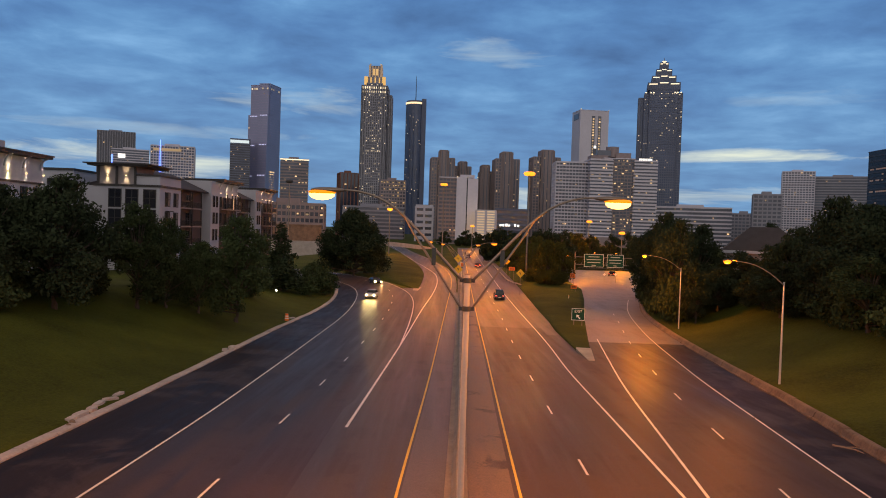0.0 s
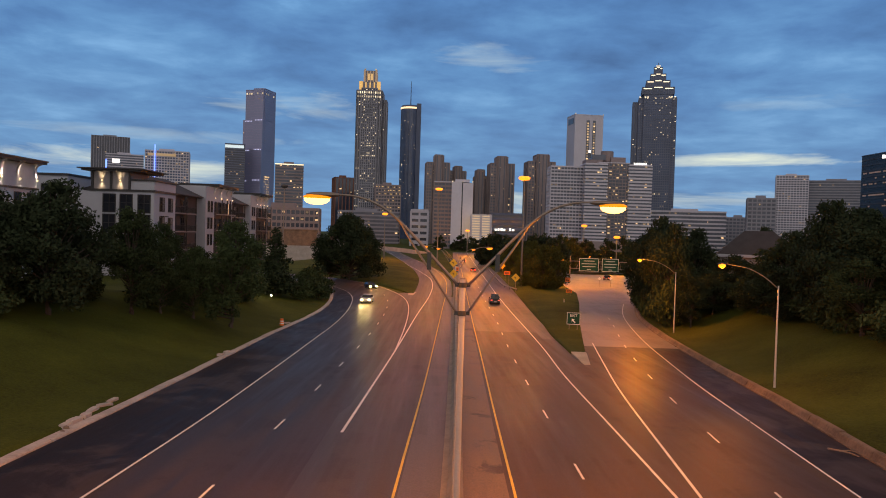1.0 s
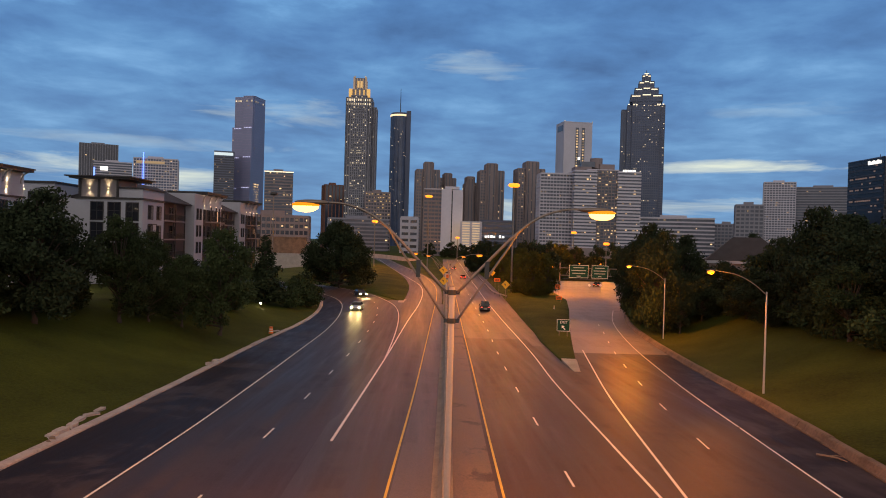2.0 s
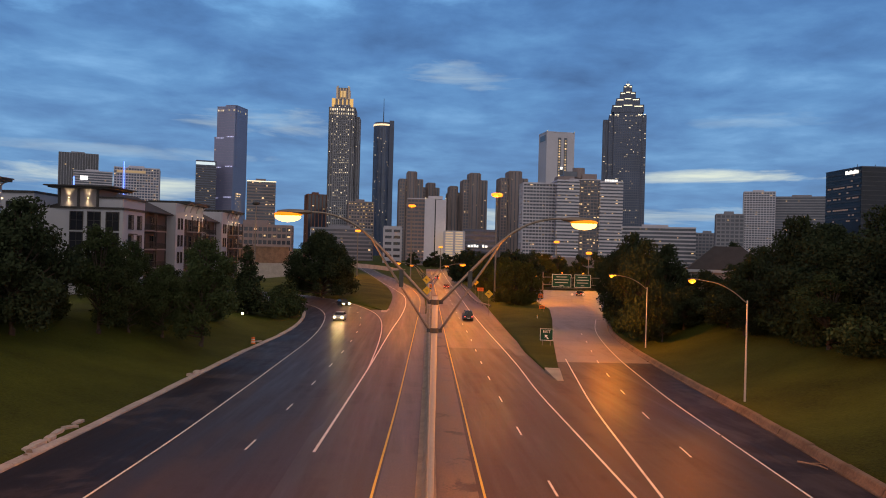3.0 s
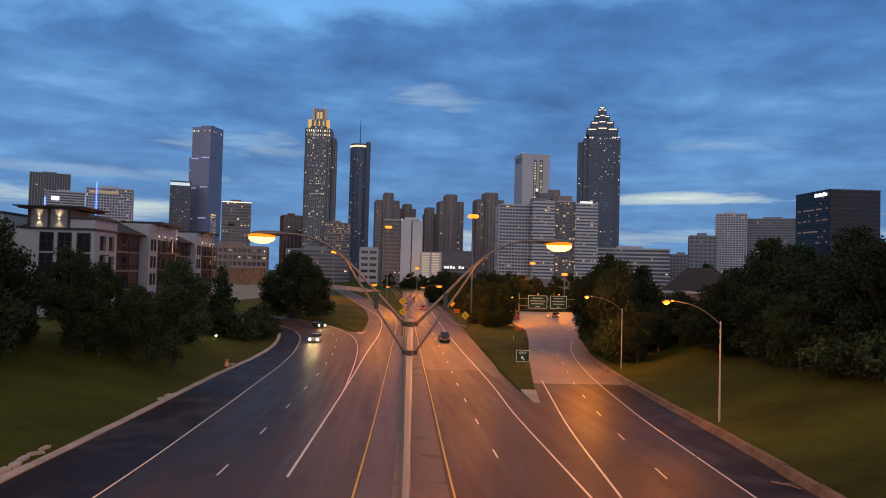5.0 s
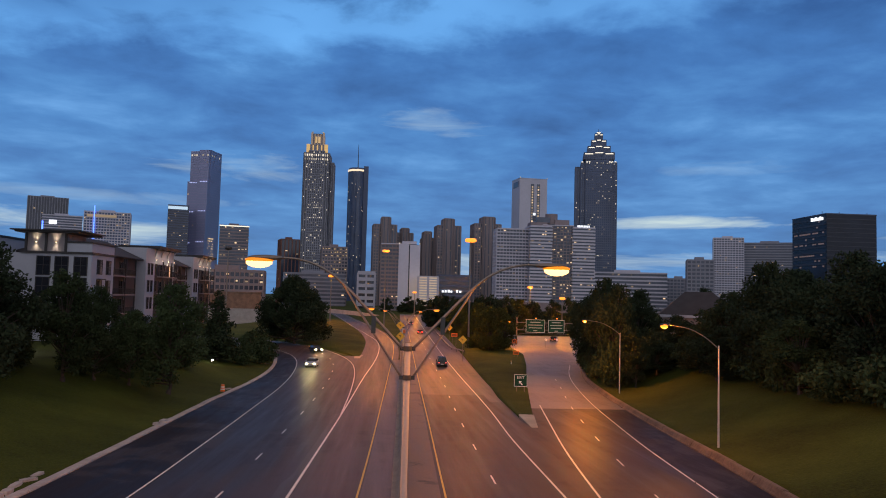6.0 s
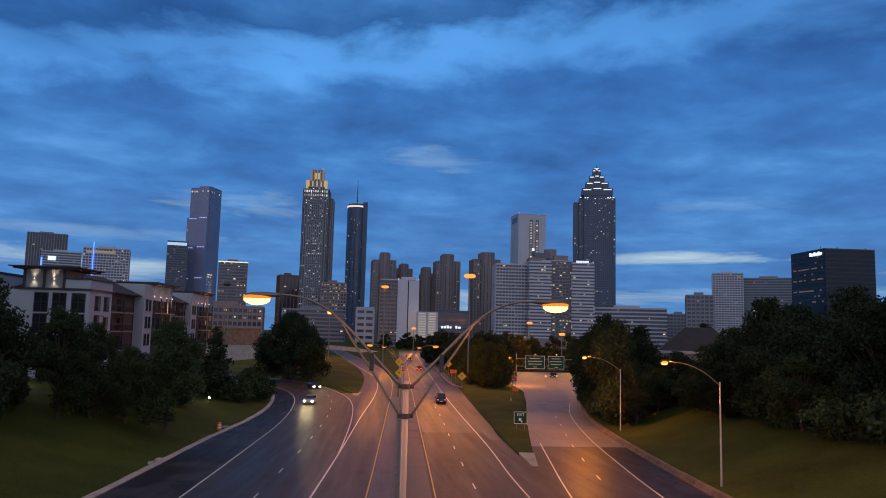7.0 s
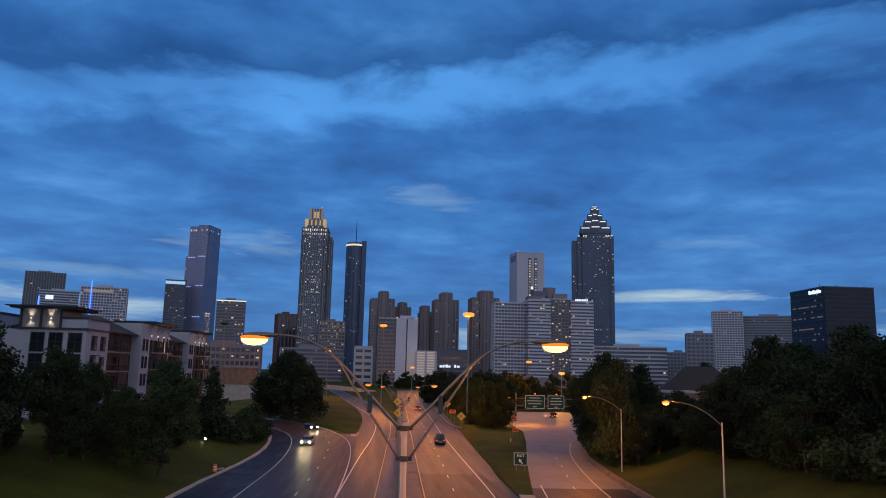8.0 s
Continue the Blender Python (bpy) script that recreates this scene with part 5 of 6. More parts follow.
def sconce(parent, x, y, z, nx, ny, watts=26):
    """An up-and-down wall lamp and its light."""
    part("wall_lamp", Acc().box(x - 0.06, x + 0.06, y - 0.06, y + 0.06, z - 0.08, z + 0.08), E_WALLAMP, parent, "small lit up-and-down wall lamp")
    for s in (1, -1):
        d = bpy.data.lights.new("wall_lamp_light", "SPOT")
        d.energy, d.color, d.spot_size, d.spot_blend, d.shadow_soft_size = watts, (1.0, 0.78, 0.50), radians(75), 0.5, 0.04
        o = new("wall_lamp_light", d)
        p = Vector((x + nx * 0.22, y + ny * 0.22, z + s * 0.16))
        o.matrix_world = look(p, p + Vector((-nx * 0.35, -ny * 0.35 + 0.001, s)))


def balcony(parent, x0, y0, y1, z, depth=1.5):
    """A balcony on a wall facing +x at x0."""
    b = part("balcony", Acc().box(x0, x0 + depth, y0, y1, z - 0.18, z), P_WARM, parent, "balcony slab with dark railing")
    r = Acc().box(x0 + depth - 0.06, x0 + depth, y0, y1, z + 1.0, z + 1.07).box(x0 + depth - 0.06, x0 + depth, y0, y1, z + 0.08, z + 0.13)
    n = int((y1 - y0) / 0.16)
    for i in range(n + 1):
        k = y0 + (y1 - y0) * i / n
        r.box(x0 + depth - 0.045, x0 + depth - 0.015, k - 0.012, k + 0.012, z + 0.13, z + 1.0)
    part("railing", r, P_TRIM, b)
    for k in (y0 + 0.1, y1 - 0.1):
        part("post", Acc().box(x0 + depth - 0.2, x0 + depth - 0.03, k - 0.09, k + 0.09, z, z + 2.75), P_TRIM, b)


def bracket_crown(parent, x, y0, y1, z, south_from=None):
    """An overhanging flat roof on curved brackets, lit from below, on a wall facing +x."""
    xs0 = south_from if south_from is not None else x - 6
    part("overhanging_roof", Acc().box(xs0, x + 1.25, y0 - 1.1, y1 + 0.6, z, z + 0.32).box(xs0, x + 1.4, y0 - 1.25, y1 + 0.75, z + 0.32, z + 0.48), P_TRIM, parent, "dark overhanging roof edge")
    n = max(2, round((y1 - y0) / 4.2) + 1)
    for i in range(n):
        k = y0 + 0.3 + (y1 - y0 - 0.6) * i / (n - 1)
        pts = [(x + 0.06 + 1.05 * (1 - math.cos(a)), k, z - 1.5 + 1.5 * math.sin(a)) for a in np.linspace(0, math.pi / 2, 8)]
        part("bracket", Acc().tube(pts, 0.11, 6), P_WHITE, parent, "white curved roof bracket", smooth=True)
        sconce(parent, x + 0.08, k + 0.75, z - 2.1, 1, 0, 260)


def apartments():
    gz = 1.5
    # white corner block with a raised canopy
    t = thing("apartment_building", pose(0, 0, 0), "white stucco apartment block with black trim and a raised lit canopy", "building", "apartment blocks")
    part("wall", Acc().box(-58.0, -43.0, 112, 121, gz, 14.25).box(-46.6, -43.0, 112, 121, 14.25, 15.85), P_WHITE, t)
    part("upper_wall", Acc().box(-52.4, -46.65, 112.0, 119, 14.55, 17.2), P_WARM, t, "beige raised panel below the canopy")
    part("cornice", Acc().box(-53.0, -42.75, 111.72, 121.2, 14.25, 14.55), P_TRIM, t)
    part("coping", Acc().box(-46.6, -42.8, 111.8, 121.1, 15.85, 16.1), P_TRIM, t)
    part("canopy_roof", Acc().box(-53.9, -44.0, 110.2, 120, 17.45, 17.62).box(-53.4, -44.6, 110.6, 120, 17.2, 17.45), P_TRIM, t, "thin dark flat canopy")
    for x in (-52.3, -49.5, -46.7):
        part("pilaster", Acc().box(x - 0.16, x + 0.16, 111.8, 112.0, 14.55, 17.2), P_TRIM, t)
    for x in (-50.9, -48.1):
        sconce(t, x, 111.9, 15.85, 0, -1, 130)
    for z in (11.15, 8.1, 5.05):
        for x, w in ((-49.75, 1.75), (-47.2, 1.75), (-44.5, 1.75)):
            wall_window(t, "y", 112, x, z, w, 2.6)
        for y, c in ((114.6, None), (115.7, G_CURT), (118.2, None), (119.2, G_CURT)):
            wall_window(t, "x", -43.0, y, z + 0.35, 0.7, 2.0, c)
    part("awning", Acc().box(-43.0, -42.3, 114.2, 116.2, 10.6, 10.75), P_TRIM, t)
    # long low wing behind
    t = thing("apartment_wing", pose(0, 0, 0), "white stucco apartment wing with a dark coping", "building", "apartment blocks")
    part("wall", Acc().box(-75, -58.05, 116, 126, gz, 16.6), P_WHITE, t)
    part("coping", Acc().box(-75.2, -57.9, 115.75, 126, 16.6, 16.95), P_TRIM, t)
    for x in (-59.6, -61.6, -63.6):
        wall_window(t, "y", 116, x, 14.3, 0.9, 0.9, None, False)
        wall_window(t, "y", 116, x, 10.6, 1.1, 2.0)
    # near bracketed tower
    t = thing("apartment_tower", pose(0, 0, 0), "white apartment tower with lit curved roof brackets", "building", "apartment blocks")
    part("wall", Acc().box(-72, -52.8, 79, 97.5, gz, 16.7), P_WHITE, t)
    part("cornice", Acc().box(-72, -52.6, 78.8, 97.6, 13.4, 13.65), P_TRIM, t)
    part("roof_box", Acc().box(-64, -57, 91, 96, 17.3, 18.9), P_WHITE, t)
    bracket_crown(t, -52.8, 80.5, 97.0, 16.75, -66)
    for z in (10.6, 7.5):
        for x in (-54.6, -57.8, -61.0):
            wall_window(t, "y", 79, x, z, 1.5, 2.3)
        for y in (83, 88, 93, 96):
            wall_window(t, "x", -52.8, y, z, 1.3, 2.3)
    # dark balcony sections and bracketed bays further along
    for y0, y1, zt in ((121.2, 136.5, 14.8), (154.2, 169.0, 14.6)):
        t = thing("apartment_section", pose(0, 0, 0), "dark-sided apartment section with stacked balconies", "building", "apartment blocks")
        part("wall", Acc().box(-60, -44.6, y0, y1, gz, zt), P_DARK, t)
        r = Acc()
        r.add([(-43.4, y0 - 0.1, zt - 0.35), (-43.4, y1 + 0.1, zt - 0.35), (-50, y1 + 0.1, zt + 2.6), (-50, y0 - 0.1, zt + 2.6), (-60, y1 + 0.1, zt - 0.35), (-60, y0 - 0.1, zt - 0.35), (-43.4, y0 - 0.1, zt - 0.15), (-43.4, y1 + 0.1, zt - 0.15), (-50, y1 + 0.1, zt + 2.85), (-50, y0 - 0.1, zt + 2.85)],
              [(0, 1, 2, 3), (3, 2, 4, 5), (6, 9, 8, 7), (0, 6, 7, 1), (0, 3, 9, 6), (1, 7, 8, 2), (0, 5, 3), (1, 2, 4)])
        part("roof", r, P_ROOF, t, "dark shingled pitched roof")
        for z in (11.5, 8.4, 5.3):
            k = y0 + 0.4
            while k + 4.6 < y1:
                balcony(t, -44.6, k, k + 4.9, z)
                wall_window(t, "x", -44.58, k + 1.6, z + 0.1, 1.6, 2.15, G_CURT if random.random() < 0.35 else None)
                wall_window(t, "x", -44.58, k + 3.7, z + 0.5, 0.9, 1.6, E_WIN_DIM if random.random() < 0.25 else None)
                k += 5.6
    for y0, y1, zt in ((136.7, 154.0, 16.9), (169.2, 185.5, 16.9)):
        t = thing("apartment_bay", pose(0, 0, 0), "white apartment bay with lit curved brackets and balconies", "building", "apartment blocks")
        part("wall", Acc().box(-60, -43.0, y0, y1, gz, zt - 0.1), P_WHITE, t)
        part("coping", Acc().box(-60, -49.3, y0 - 0.15, y1 + 0.1, zt - 0.1, zt + 0.3), P_TRIM, t)
        part("recess_wall", Acc().box(-43.0, -42.95, y0 + 5.2, y1 - 0.5, gz, zt - 2.9), P_DARK, t, "dark brown recessed balcony wall")
        bracket_crown(t, -43.0, y0 + 4.6, y1 - 0.5, zt, -49.2)
        for z in (12.1, 9.0, 5.9):
            k = y0 + 5.6
            while k + 4 < y1:
                balcony(t, -43.0, k + 0.9, k + 4.6, z - 0.3, 1.2)
                wall_window(t, "x", -42.94, k + 2.7, z - 0.25, 1.5, 2.1, E_WIN_DIM if random.random() < 0.2 else None)
                wall_window(t, "x", -42.94, k + 0.1, z, 0.7, 1.9, G_CURT if random.random() < 0.5 else None)
                k += 5.6
            wall_window(t, "x", -42.98, y0 + 1.6, z, 0.8, 1.9)
            wall_window(t, "x", -42.98, y0 + 3.4, z, 0.8, 1.9)


E_WIN_DIM = emit("dim_lit_window", (1.0, 0.62, 0.30), 0.5, (0.3, 0.3, 0.3))
apartments()


# ---------------------------------------------------------------- road signs
def text_mesh(name, body, size, m, material, parent, label=""):
    cu = bpy.data.curves.new(name, "FONT")
    cu.body, cu.size, cu.align_x, cu.align_y, cu.extrude = body, size, "CENTER", "CENTER", 0.004
    tmp = bpy.data.objects.new(name, cu)
    me = bpy.data.meshes.new_from_object(tmp)
    bpy.data.objects.remove(tmp)
    me.materials.append(material)
    ob = new(name, me)
    ob.parent = parent
    ob.matrix_local = m
    if label:
        ob["label"] = label
    return ob


def exit_sign():
    t = thing("exit_sign", pose(18.8, 101, road_z(101) + 0.2, 0, 0, -4), "green exit sign with white border and arrow on two posts", "road sign")
    part("panel", Acc().box(-0.93, 0.93, -0.03, 0.03, 0.62, 2.30), M_SIGN_G, t, bevel=0.01)
    b = Acc()
    for x0, x1, z0, z1 in ((-0.90, 0.90, 2.21, 2.27), (-0.90, 0.90, 0.65, 0.71), (-0.90, -0.84, 0.71, 2.21), (0.84, 0.90, 0.71, 2.21)):
        b.box(x0, x1, -0.040, -0.031, z0, z1)
    part("border", b, M_SIGN_W, t)
    text_mesh("lettering", "EXIT", 0.50, pose(0, -0.036, 1.86, 90, 0, 0), M_SIGN_W, t, "white capital letters")
    a = Acc()
    c, s = math.cos(radians(40)), math.sin(radians(40))
    shaft = [(-0.07, -0.36), (0.07, -0.36), (0.07, 0.10), (-0.07, 0.10)]
    head = [(-0.26, 0.06), (0.26, 0.06), (0.0, 0.38)]
    for poly in (shaft, head):
        vs = [(x * c - z * s, x * s + z * c) for x, z in poly]
        n = len(vs)
        a.add([(x, -0.040, z + 1.14) for x, z in vs] + [(x, -0.031, z + 1.14) for x, z in vs], [tuple(range(n)), tuple(range(n, 2 * n))[::-1]] + [(i, i + n, (i + 1) % n + n, (i + 1) % n) for i in range(n)])
    part("arrow", a, M_SIGN_W, t)
    for x in (-0.55, 0.55):
        part("post", Acc().box(x - 0.04, x + 0.04, 0.031, 0.11, -0.6, 2.2), M_STEEL, t)


exit_sign()


def diamond_sign(x, y, z, size, label, material=M_SIGN_Y, post=True, base=None, glyph=True):
    base = road_z(y) if base is None else base
    t = thing("warning_sign", pose(x, y, base), label, "road sign", "warning signs")
    h = z - base
    r = size * 0.707

    def plate(rr, y0, y1):
        return Acc().add([(p, y0, h + q) for p, q in [(0, -rr), (rr, 0), (0, rr), (-rr, 0)]] + [(p, y1, h + q) for p, q in [(0, -rr), (rr, 0), (0, rr), (-rr, 0)]],
                         [(0, 1, 2, 3), (7, 6, 5, 4), (0, 4, 5, 1), (1, 5, 6, 2), (2, 6, 7, 3), (3, 7, 4, 0)])
    part("plate", plate(r, -0.02, 0.0), material, t)
    if glyph:
        a = Acc().box(-0.05, 0.05, -0.03, -0.021, h - 0.22, h + 0.06).box(-0.22, 0.05, -0.03, -0.021, h + 0.06, h + 0.15)
        a.add([(-0.34, -0.03, h + 0.105), (-0.2, -0.03, h - 0.02), (-0.2, -0.03, h + 0.23)], [(0, 1, 2)])
        part("symbol", a, M_BLACK, t)
    if post:
        part("post", Acc().box(-0.03, 0.03, 0.001, 0.06, -0.3, h + r * 0.6), M_STEEL, t)
    return t


diamond_sign(15.9, 150, 0.82, 1.25, "yellow diamond curve sign with a black arrow")
diamond_sign(17.9, 205, 0.85, 1.3, "yellow diamond sign beside the guardrail")
diamond_sign(3.35, 152, 1.15, 1.3, "yellow diamond divided-road sign on the median")
diamond_sign(3.25, 153, 3.3, 1.25, "yellow diamond sign with a black arrow on the median")


def plate_sign(x, y, z, w, h, label, material, legs=True):
    base = road_z(y) - 0.02
    t = thing("sign_plate", pose(x, y, base), label, "road sign", "work zone signs")
    part("plate", Acc().box(-w / 2, w / 2, -0.03, 0, z - base - h / 2, z - base + h / 2), material, t)
    for k in (-0.22, 0.1):
        part("text_bar", Acc().box(-w * 0.35, w * 0.35, -0.036, -0.031, z - base + k * h, z - base + (k + 0.14) * h), M_BLACK, t, "dark unreadable line")
    for s in (-1, 1):
        part("post", Acc().box(s * w * 0.3 - 0.03, s * w * 0.3 + 0.03, 0.001, 0.06, -0.1, z - base + h * 0.4), M_STEEL, t)


plate_sign(17.9, 190, -0.35, 1.6, 0.9, "orange work-zone plate beside the guardrail", M_SIGN_O)
plate_sign(28.6, 160, -2.35, 1.3, 0.75, "orange plate beside the exit ramp", M_SIGN_O)
plate_sign(31.4, 178, -0.9, 1.2, 1.0, "orange plate near the ramp lamp", M_SIGN_O)
plate_sign(4.0, 150, 2.2, 0.5, 0.7, "small orange marker plate on the median", M_SIGN_O)


M_SIGN_DIM = mat("worn_white_lettering", (0.42, 0.46, 0.42), 0.5, 0.2, 1, 8, 0.0)


def gantry():
    t = thing("sign_gantry", pose(0, 210, -3.61), "overhead gantry with two green highway signs", "road sign")
    for x in (37.6, 55.5):
        part("post", Acc().cyl(x, 0, 0, 7.6, 0.2, 0.16, 12), M_STEEL, t)
    for z in (4.1, 6.2):
        part("beam", Acc().tube([(37.6, 0.3, z), (55.5, 0.3, z)], 0.10, 8), M_STEEL, t)
    for i in range(13):
        x = 37.9 + i * 1.42
        part("strut", Acc().tube([(x, 0.3, 4.1), (x + 0.7 * (1 if i % 2 else -1) + 0.4, 0.3, 6.2)], 0.04, 6), M_STEEL, t)
    part("walkway", Acc().box(38.4, 53.6, -0.7, 0.1, 3.05, 3.15), M_DARKSTEEL, t)
    for x0, x1 in ((40.15, 45.75), (46.6, 51.4)):
        p = part("panel", Acc().box(x0, x1, -0.08, 0, 3.4, 7.15), M_SIGN_G, t, "green panel with white border")
        b = Acc()
        for a0, a1, z0, z1 in ((x0 + 0.06, x1 - 0.06, 7.0, 7.09), (x0 + 0.06, x1 - 0.06, 3.46, 3.55), (x0 + 0.06, x0 + 0.15, 3.55, 7.0), (x1 - 0.15, x1 - 0.06, 3.55, 7.0)):
            b.box(a0, a1, -0.095, -0.081, z0, z1)
        part("border", b, M_SIGN_W, p)
        for z, k in ((6.35, 0.55), (5.55, 0.75), (4.75, 0.66), (3.95, 0.2)):
            w = (x1 - x0) * k / 2
            c = (x0 + x1) / 2
            part("bar", Acc().box(c - w, c + w, -0.095, -0.081, z - 0.10, z + 0.10), M_SIGN_DIM, p, "white unreadable line")
    for x in (42.95, 49.0):
        part("sign_lamp", Acc().ball(x, -0.6, 7.5, 0.22, 0.2, 0.15), E_FAR, t, "small lit lamp above the sign", smooth=True)


gantry()
diamond_sign(43.0, 196, -1.4, 0.55, "small white diamond sign below the gantry", M_SIGN_W, glyph=False)
diamond_sign(46.0, 196, -1.3, 0.55, "small white diamond sign beside the gantry", M_SIGN_W, glyph=False)


# ---------------------------------------------------------------- guardrail, marker posts, barrel, rubble
def guardrail():
    pts = smooth_line([(18.3, 170), (16.6, 180), (16.6, 195), (17.2, 225), (18.6, 281), (21.4, 377), (23.4, 448)], 3)
    t = thing("guardrail", pose(0, 0, 0), "galvanised steel guardrail on posts beside the carriageway", "guardrail")
    a = Acc()
    prof = [(0.0, 0.45), (-0.06, 0.50), (0.0, 0.58), (-0.06, 0.66), (0.0, 0.74), (0.02, 0.74), (0.02, 0.45)]
    n = len(prof)
    for i, (x, y) in enumerate(pts):
        for s, h in prof:
            a.v.append((x + s, y, -3.61 + h + 0.1))
    a.f = [(i * n + j, i * n + (j + 1) % n, (i + 1) * n + (j + 1) % n, (i + 1) * n + j) for i in range(len(pts) - 1) for j in range(n)]
    part("rail", a, M_STEEL, t)
    for x, y in pts[::2]:
        part("post", Acc().box(x + 0.03, x + 0.15, y - 0.06, y + 0.06, -3.75, -2.78), M_DARKSTEEL, t)


guardrail()


def marker_post(x, y, z=None):
    t = thing("marker_post", pose(x, y, (road_z(y) + 0.12) if z is None else z), "short white reflective marker post", "marker post", "marker posts")
    part("post", Acc().box(-0.06, 0.06, -0.02, 0.02, -0.2, 0.95), M_SIGN_W, t)
    part("reflector", Acc().box(-0.05, 0.05, -0.03, -0.021, 0.7, 0.9), M_SIGN_Y, t)


marker_post(24.5, 142)


def barrel(x, y):
    t = thing("traffic_barrel", pose(x, y, road_z(y) + 0.15), "small orange and white traffic barrel on the curb", "barrel")
    z = 0.0
    for i, (h, m) in enumerate(((0.25, M_SIGN_O), (0.13, M_SIGN_W), (0.15, M_SIGN_O), (0.13, M_SIGN_W), (0.24, M_SIGN_O))):
        part("band", Acc().cyl(0, 0, z, z + h - 0.004, 0.30 - i * 0.018, 0.285 - i * 0.018, 16), m, t, "orange band" if m == M_SIGN_O else "white band")
        z += h
    part("base", Acc().cyl(0, 0, -0.05, 0.04, 0.4, 0.38, 16), M_BLACK, t)


barrel(-19.9, 95.5)
rng_s = random.Random(5)
for x, y, w, d in ((-19.5, 40.2, 1.3, 0.45), (-19.55, 41.6, 1.0, 0.4), (-19.8, 43.0, 1.2, 0.42), (-19.75, 44.4, 1.1, 0.4), (-19.9, 45.8, 1.0, 0.35), (-19.4, 39.0, 0.6, 0.4), (-19.8, 68.2, 0.9, 0.5), (-19.9, 98.5, 1.4, 0.5), (-19.7, 70.0, 0.7, 0.5)):
    t = thing("concrete_slab", pose(x, y, road_z(y) + 0.16, rng_s.uniform(-6, 6), rng_s.uniform(-6, 6), 82 + rng_s.uniform(-14, 14)), "broken slab of pale curb concrete in the grass", "rubble", "broken curb slabs")
    ring = [(-w / 2, -d / 2), (w * 0.1, -d * 0.58), (w / 2, -d * 0.4), (w * 0.46, d * 0.45), (-w * 0.05, d * 0.55), (-w * 0.5, d * 0.4)]
    part("slab", Acc().prism(ring, -0.1, 0.12, 0.95), M_CURB, t)
for x, y, s in ((21.75, 37.9, 0.10), (19.6, 45.5, 0.09), (29.0, 90.6, 0.2), (29.6, 94, 0.26), (30.3, 97.4, 0.24), (31.0, 101, 0.3), (31.9, 106, 0.28), (28.1, 86.0, 0.15), (-19.0, 38.3, 0.3), (-18.9, 37.7, 0.22)):
    t = thing("stone", pose(x, y, road_z(y) + 0.05, 0, 0, x * 50), "rough broken stone lying by the wall", "stone", "loose stones")
    part("stone_body", Acc().prism([(-s, -s * 0.5), (0, -s * 0.7), (s * 1.1, -s * 0.3), (s * 0.8, s * 0.5), (-s * 0.3, s * 0.6)], -0.08, s * 0.8, 0.6), M_WALL_R, t)
t = thing("fallen_branch", pose(21.35, 38.3, road_z(38.3) + 0.09, 0, 0, -50), "thin bare broken branch lying on the asphalt", "branch")
part("stem", Acc().tube([(-0.7, 0.1, 0.02), (-0.2, 0, 0.07), (0.4, 0.06, 0.06), (0.9, -0.1, 0.02)], 0.06, 6, 0.03), M_DEADWOOD, t)
part("twig", Acc().tube([(-0.1, 0, 0.07), (0.3, 0.3, 0.12), (0.6, 0.35, 0.1)], 0.035, 5, 0.015), M_DEADWOOD, t)


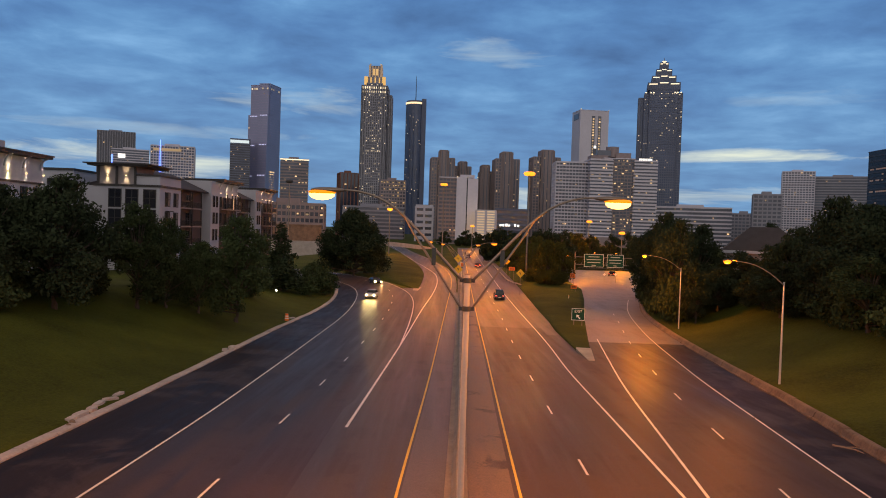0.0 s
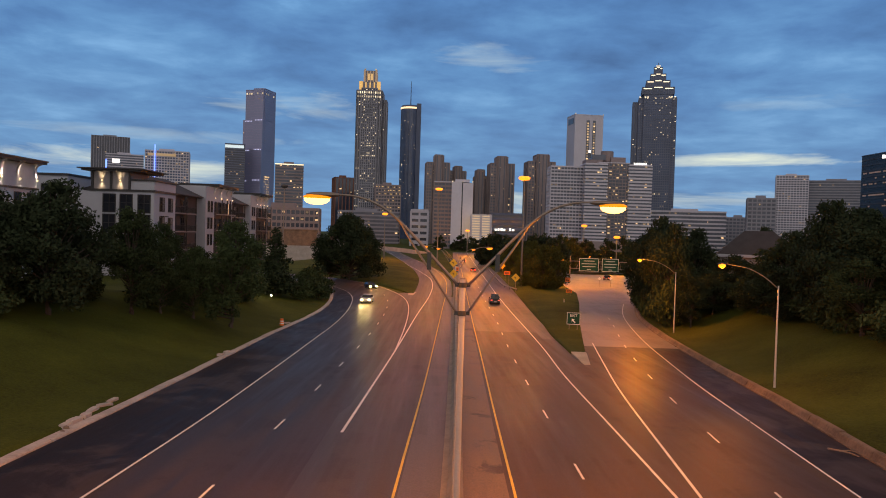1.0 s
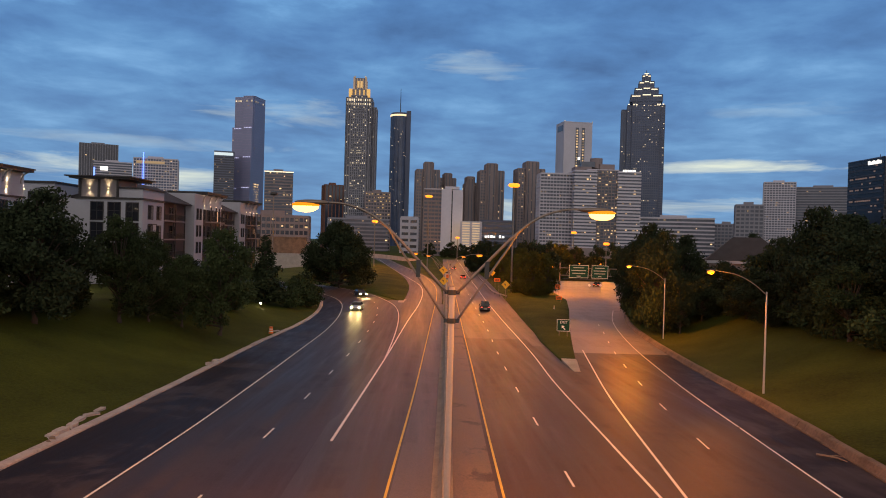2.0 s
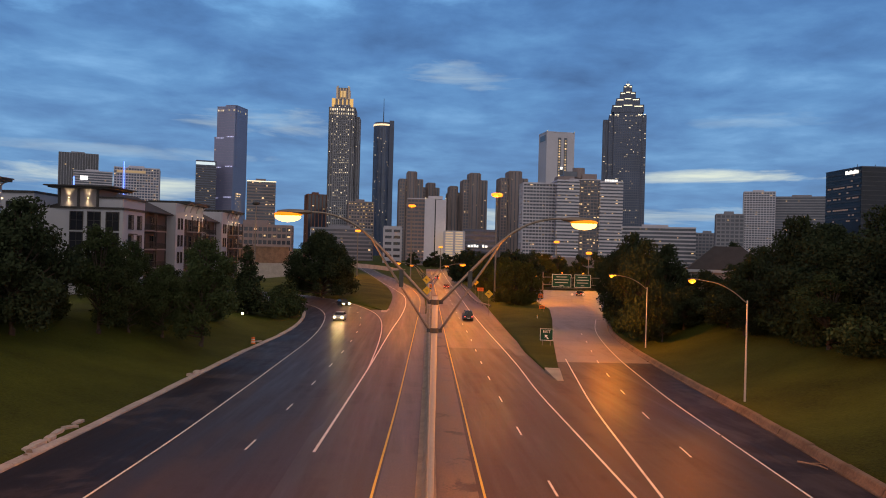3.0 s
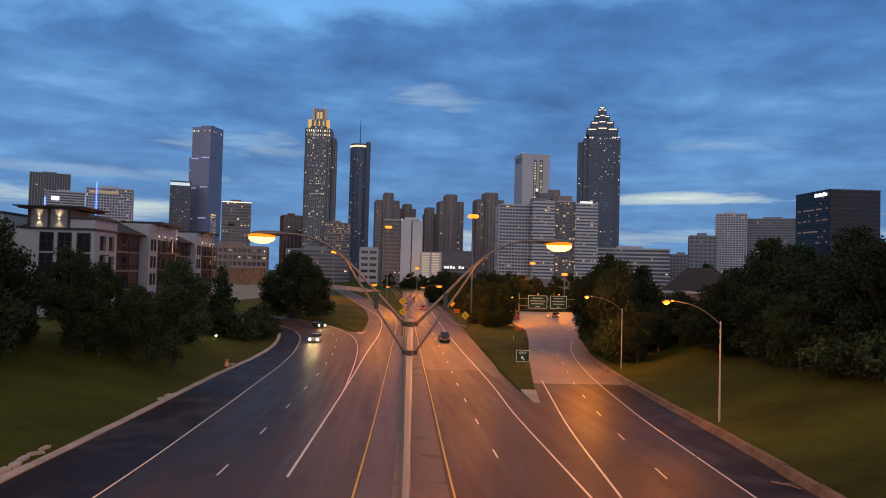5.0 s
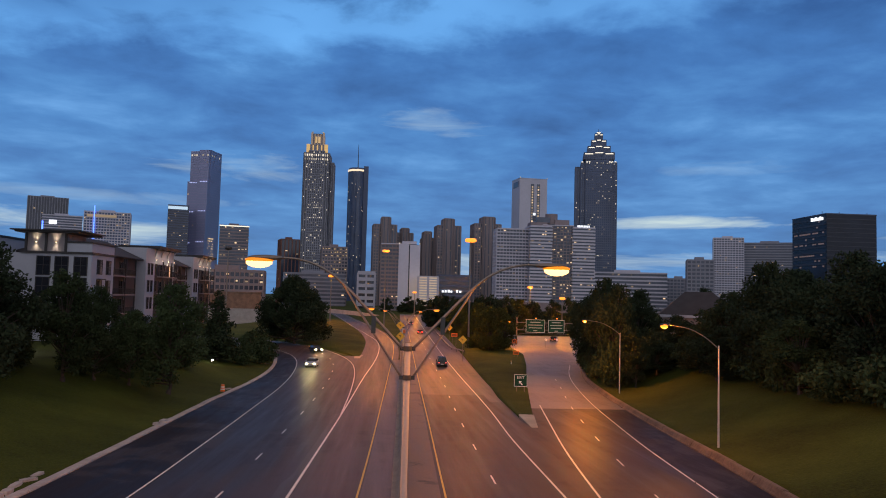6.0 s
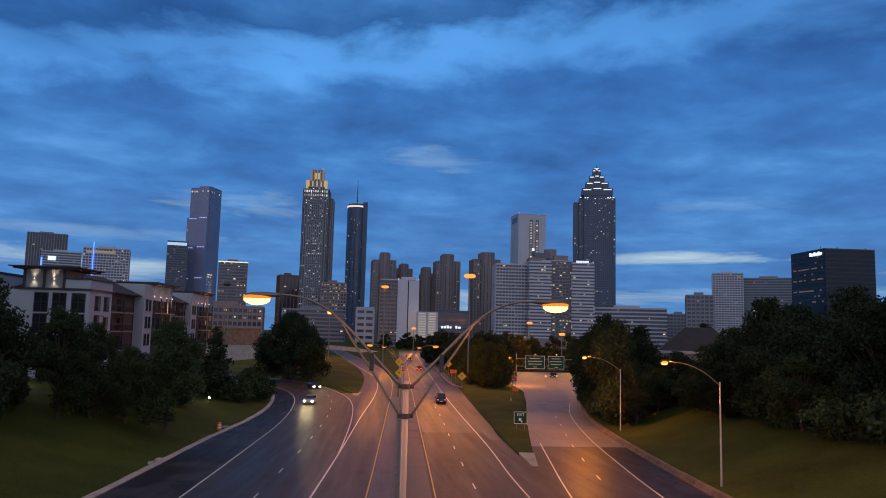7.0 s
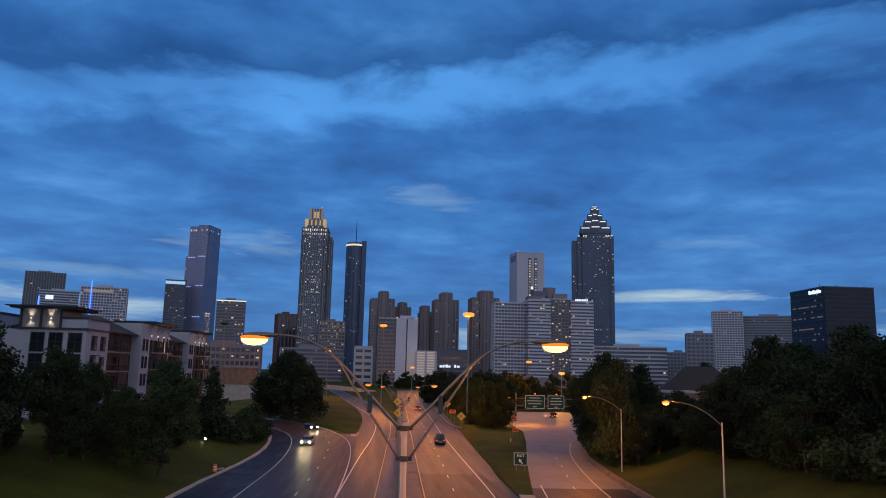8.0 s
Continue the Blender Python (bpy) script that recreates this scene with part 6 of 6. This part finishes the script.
# ---------------------------------------------------------------- cars
def car(x, y, z, turn, label, paint, tail=False, head=False, tall=0.0):
    t = thing("car", pose(x, y, z, 0, 0, turn), label, "car", "cars on the road")
    L, W, H = 4.7, 1.86, 1.45 + tall
    side = [(-L / 2, 0.35), (-L / 2 + 0.05, 0.85), (-L / 2 + 0.25, 0.98), (-0.6 * L / 2, 1.0), (0.45 * L / 2, 0.98), (0.95 * L / 2, 0.80), (L / 2, 0.62), (L / 2 - 0.05, 0.30), (L / 2 - 0.3, 0.22), (-L / 2 + 0.25, 0.22)]
    n = len(side)
    a = Acc()
    for s, k in ((-1, 0.96), (-0.9, 1.0), (0.9, 1.0), (1, 0.96)):
        a.v += [(s * W / 2, q * k, 0.2 + (h - 0.2) * k) for q, h in side]
    for r in range(3):
        a.f += [(r * n + i, r * n + (i + 1) % n, (r + 1) * n + (i + 1) % n, (r + 1) * n + i) for i in range(n)]
    a.f += [tuple(range(n))[::-1], tuple(range(3 * n, 4 * n))]
    part("body", a, paint, t)
    cab = [(-L * (0.40 + tall * 0.2), 0.99), (-L * (0.30 + tall * 0.3), H - 0.04), (-L * 0.18, H), (L * 0.06, H - 0.03), (L * 0.22, 0.97)]
    g = Acc()
    m = len(cab)
    for s, k in ((-1, 0), (1, 0)):
        g.v += [(s * (W / 2 - 0.07 - (0.16 if h > 1.2 else 0)), q, h) for q, h in cab]
    g.f = [(i, (i + 1) % m, m + (i + 1) % m, m + i) for i in range(m)] + [tuple(range(m))[::-1], tuple(range(m, 2 * m))]
    part("cabin_glass", g, G_WIN, t, "dark glazed cabin")
    part("roof", Acc().box(-W / 2 + 0.24, W / 2 - 0.24, -L * 0.29, L * 0.05, H - 0.01, H + 0.03), paint, t)
    part("bumper", Acc().box(-W / 2 + 0.05, W / 2 - 0.05, -L / 2 - 0.06, -L / 2 + 0.06, 0.32, 0.56), M_BLACK, t)
    part("number_plate", Acc().box(-0.26, 0.26, -L / 2 - 0.075, -L / 2 - 0.062, 0.42, 0.55), M_SIGN_W, t, "plain pale plate")
    for s in (-1, 1):
        part("tail_light", Acc().box(s * W * 0.36 - 0.16, s * W * 0.36 + 0.16, -L / 2 - 0.03, -L / 2 + 0.1, 0.70, 0.86), E_TAIL if tail else emit_dim_red, t, "red tail light")
        part("headlight", Acc().ball(s * W * 0.36, L / 2 - 0.08, 0.66, 0.22, 0.14, 0.15, 10, 6), E_HEAD if head else G_WIN, t, "headlight")
        part("mirror", Acc().box(s * W / 2 - 0.02, s * W / 2 + 0.16, L * 0.12, L * 0.15, 0.98, 1.12), paint, t)
        for q in (-L * 0.30, L * 0.31):
            w = Acc()
            w.v, ring = [], 16
            for dx in (-0.11, 0.11):
                w.v += [(s * (W / 2 - 0.10) + dx, q + 0.33 * math.cos(2 * math.pi * i / ring), 0.33 + 0.33 * math.sin(2 * math.pi * i / ring)) for i in range(ring)]
            w.f = [(i, (i + 1) % ring, ring + (i + 1) % ring, ring + i) for i in range(ring)] + [tuple(range(ring))[::-1], tuple(range(ring, 2 * ring))]
            tyre = part("tyre", w, M_BLACK, t)
            part("rim", Acc().tube([(s * (W / 2 - 0.01), q, 0.33), (s * (W / 2 + 0.02), q, 0.33)], 0.2, 14), M_STEEL, tyre)
    if head:
        yaw = radians(turn)
        for s in (-0.6, 0.6):
            fx, fy = -math.sin(yaw), math.cos(yaw)
            p = Vector((x + fx * 2.5 + fy * s, y + fy * 2.5 - fx * s, z + 0.66))
            d = bpy.data.lights.new("headlight_beam", "SPOT")
            d.energy, d.color, d.spot_size, d.spot_blend, d.shadow_soft_size = 1000, (1.0, 0.72, 0.32), radians(44), 0.9, 0.08
            o = new("headlight_beam", d)
            o.matrix_world = look(p, p + Vector((fx * 9, fy * 9, -0.75)))
    return t


emit_dim_red = emit("dim_tail_light", (1.0, 0.08, 0.04), 1.2)
C_BLACK = mat("black_car_paint", (0.010, 0.010, 0.012), 0.25, 0.1, 1, 8, 0.0)
C_SILVER = mat("silver_car_paint", (0.40, 0.40, 0.42), 0.3, 0.1, 1, 8, 0.0, metal=0.4)
C_RED = mat("dark_red_car_paint", (0.12, 0.015, 0.012), 0.3, 0.1, 1, 8, 0.0)
ZR = -3.575
car(10.9, 140, ZR, 0, "black sport utility car driving away from the bridge", C_BLACK, False, False, 0.3)
car(-12.6, 134, ZR, 178, "silver car with bright headlights on the curving lanes", C_SILVER, False, True)
car(-15.0, 167, ZR, 202, "dark car with bright headlights coming round the bend", C_BLACK, False, True)
car(12.1, 254, ZR, 0, "small red car with glowing tail lights", C_RED, True)
car(11.5, 330, ZR, 0, "distant silver car with glowing tail lights", C_SILVER, True)
car(52.5, 228, ZR, -22, "dark car far along the exit ramp", C_BLACK)


# ---------------------------------------------------------------- path lights and houses among the trees
def path_light(x, y, watts=60, tall=0.5):
    z = ground_z(x, y)
    t = thing("path_light", pose(x, y, z), "small bright path light on the bank", "garden light", "path lights")
    part("post", Acc().cyl(0, 0, -0.1, tall, 0.04, 0.04, 8), M_DARKSTEEL, t)
    part("lamp", Acc().ball(0, 0, tall + 0.12, 0.16, 0.16, 0.14, 10, 6), E_PATH, t, "glowing lamp", smooth=True)
    d = bpy.data.lights.new("path_glow", "POINT")
    d.energy, d.color, d.shadow_soft_size = watts, (1.0, 0.86, 0.6), 0.12
    new("path_glow", d).location = (x, y, z + tall + 0.35)


def house(x, y, w, d, h, roof, turn, label, lit=()):
    z = ground_z(x, y) - 0.3
    t = thing("house", pose(x, y, z, 0, 0, turn), label, "house", "houses behind the trees")
    part("wall", Acc().box(-w / 2, w / 2, 0, d, 0, h), P_WARM, t)
    a = Acc()
    o = 0.5
    a.add([(-w / 2 - o, -o, h), (w / 2 + o, -o, h), (w / 2 + o, d + o, h), (-w / 2 - o, d + o, h), (-w * 0.18, d / 2, h + roof), (w * 0.18, d / 2, h + roof)], [(0, 1, 5, 4), (1, 2, 5), (2, 3, 4, 5), (3, 0, 4), (3, 2, 1, 0)])
    part("roof", a, P_ROOF, t, "dark hipped roof")
    part("fascia", Acc().box(-w / 2 - o, w / 2 + o, -o - 0.06, -o, h - 0.4, h + 0.05), P_WHITE, t)
    for k, (px_, pz) in enumerate(lit):
        wall_window(t, "y", -0.002, px_, pz, 0.8, 1.1, E_WIN_DIM)


path_light(-30.0, 112.0)
path_light(-26.6, 119.0)
path_light(-35.5, 103.0)
path_light(-46.5, 100.5, 200, 1.2)
path_light(-31.6, 120.0, 40)
house(50.6, 116, 12, 10, 6.8, 3.9, -20, "pale house with a dark hipped roof behind the trees")
house(57.5, 92, 11, 9, 5.5, 3.0, -25, "house with lit windows behind the trees", ((-3.2, 3.6), (-2.2, 3.7), (1.6, 3.2), (-3.0, 0.8)))
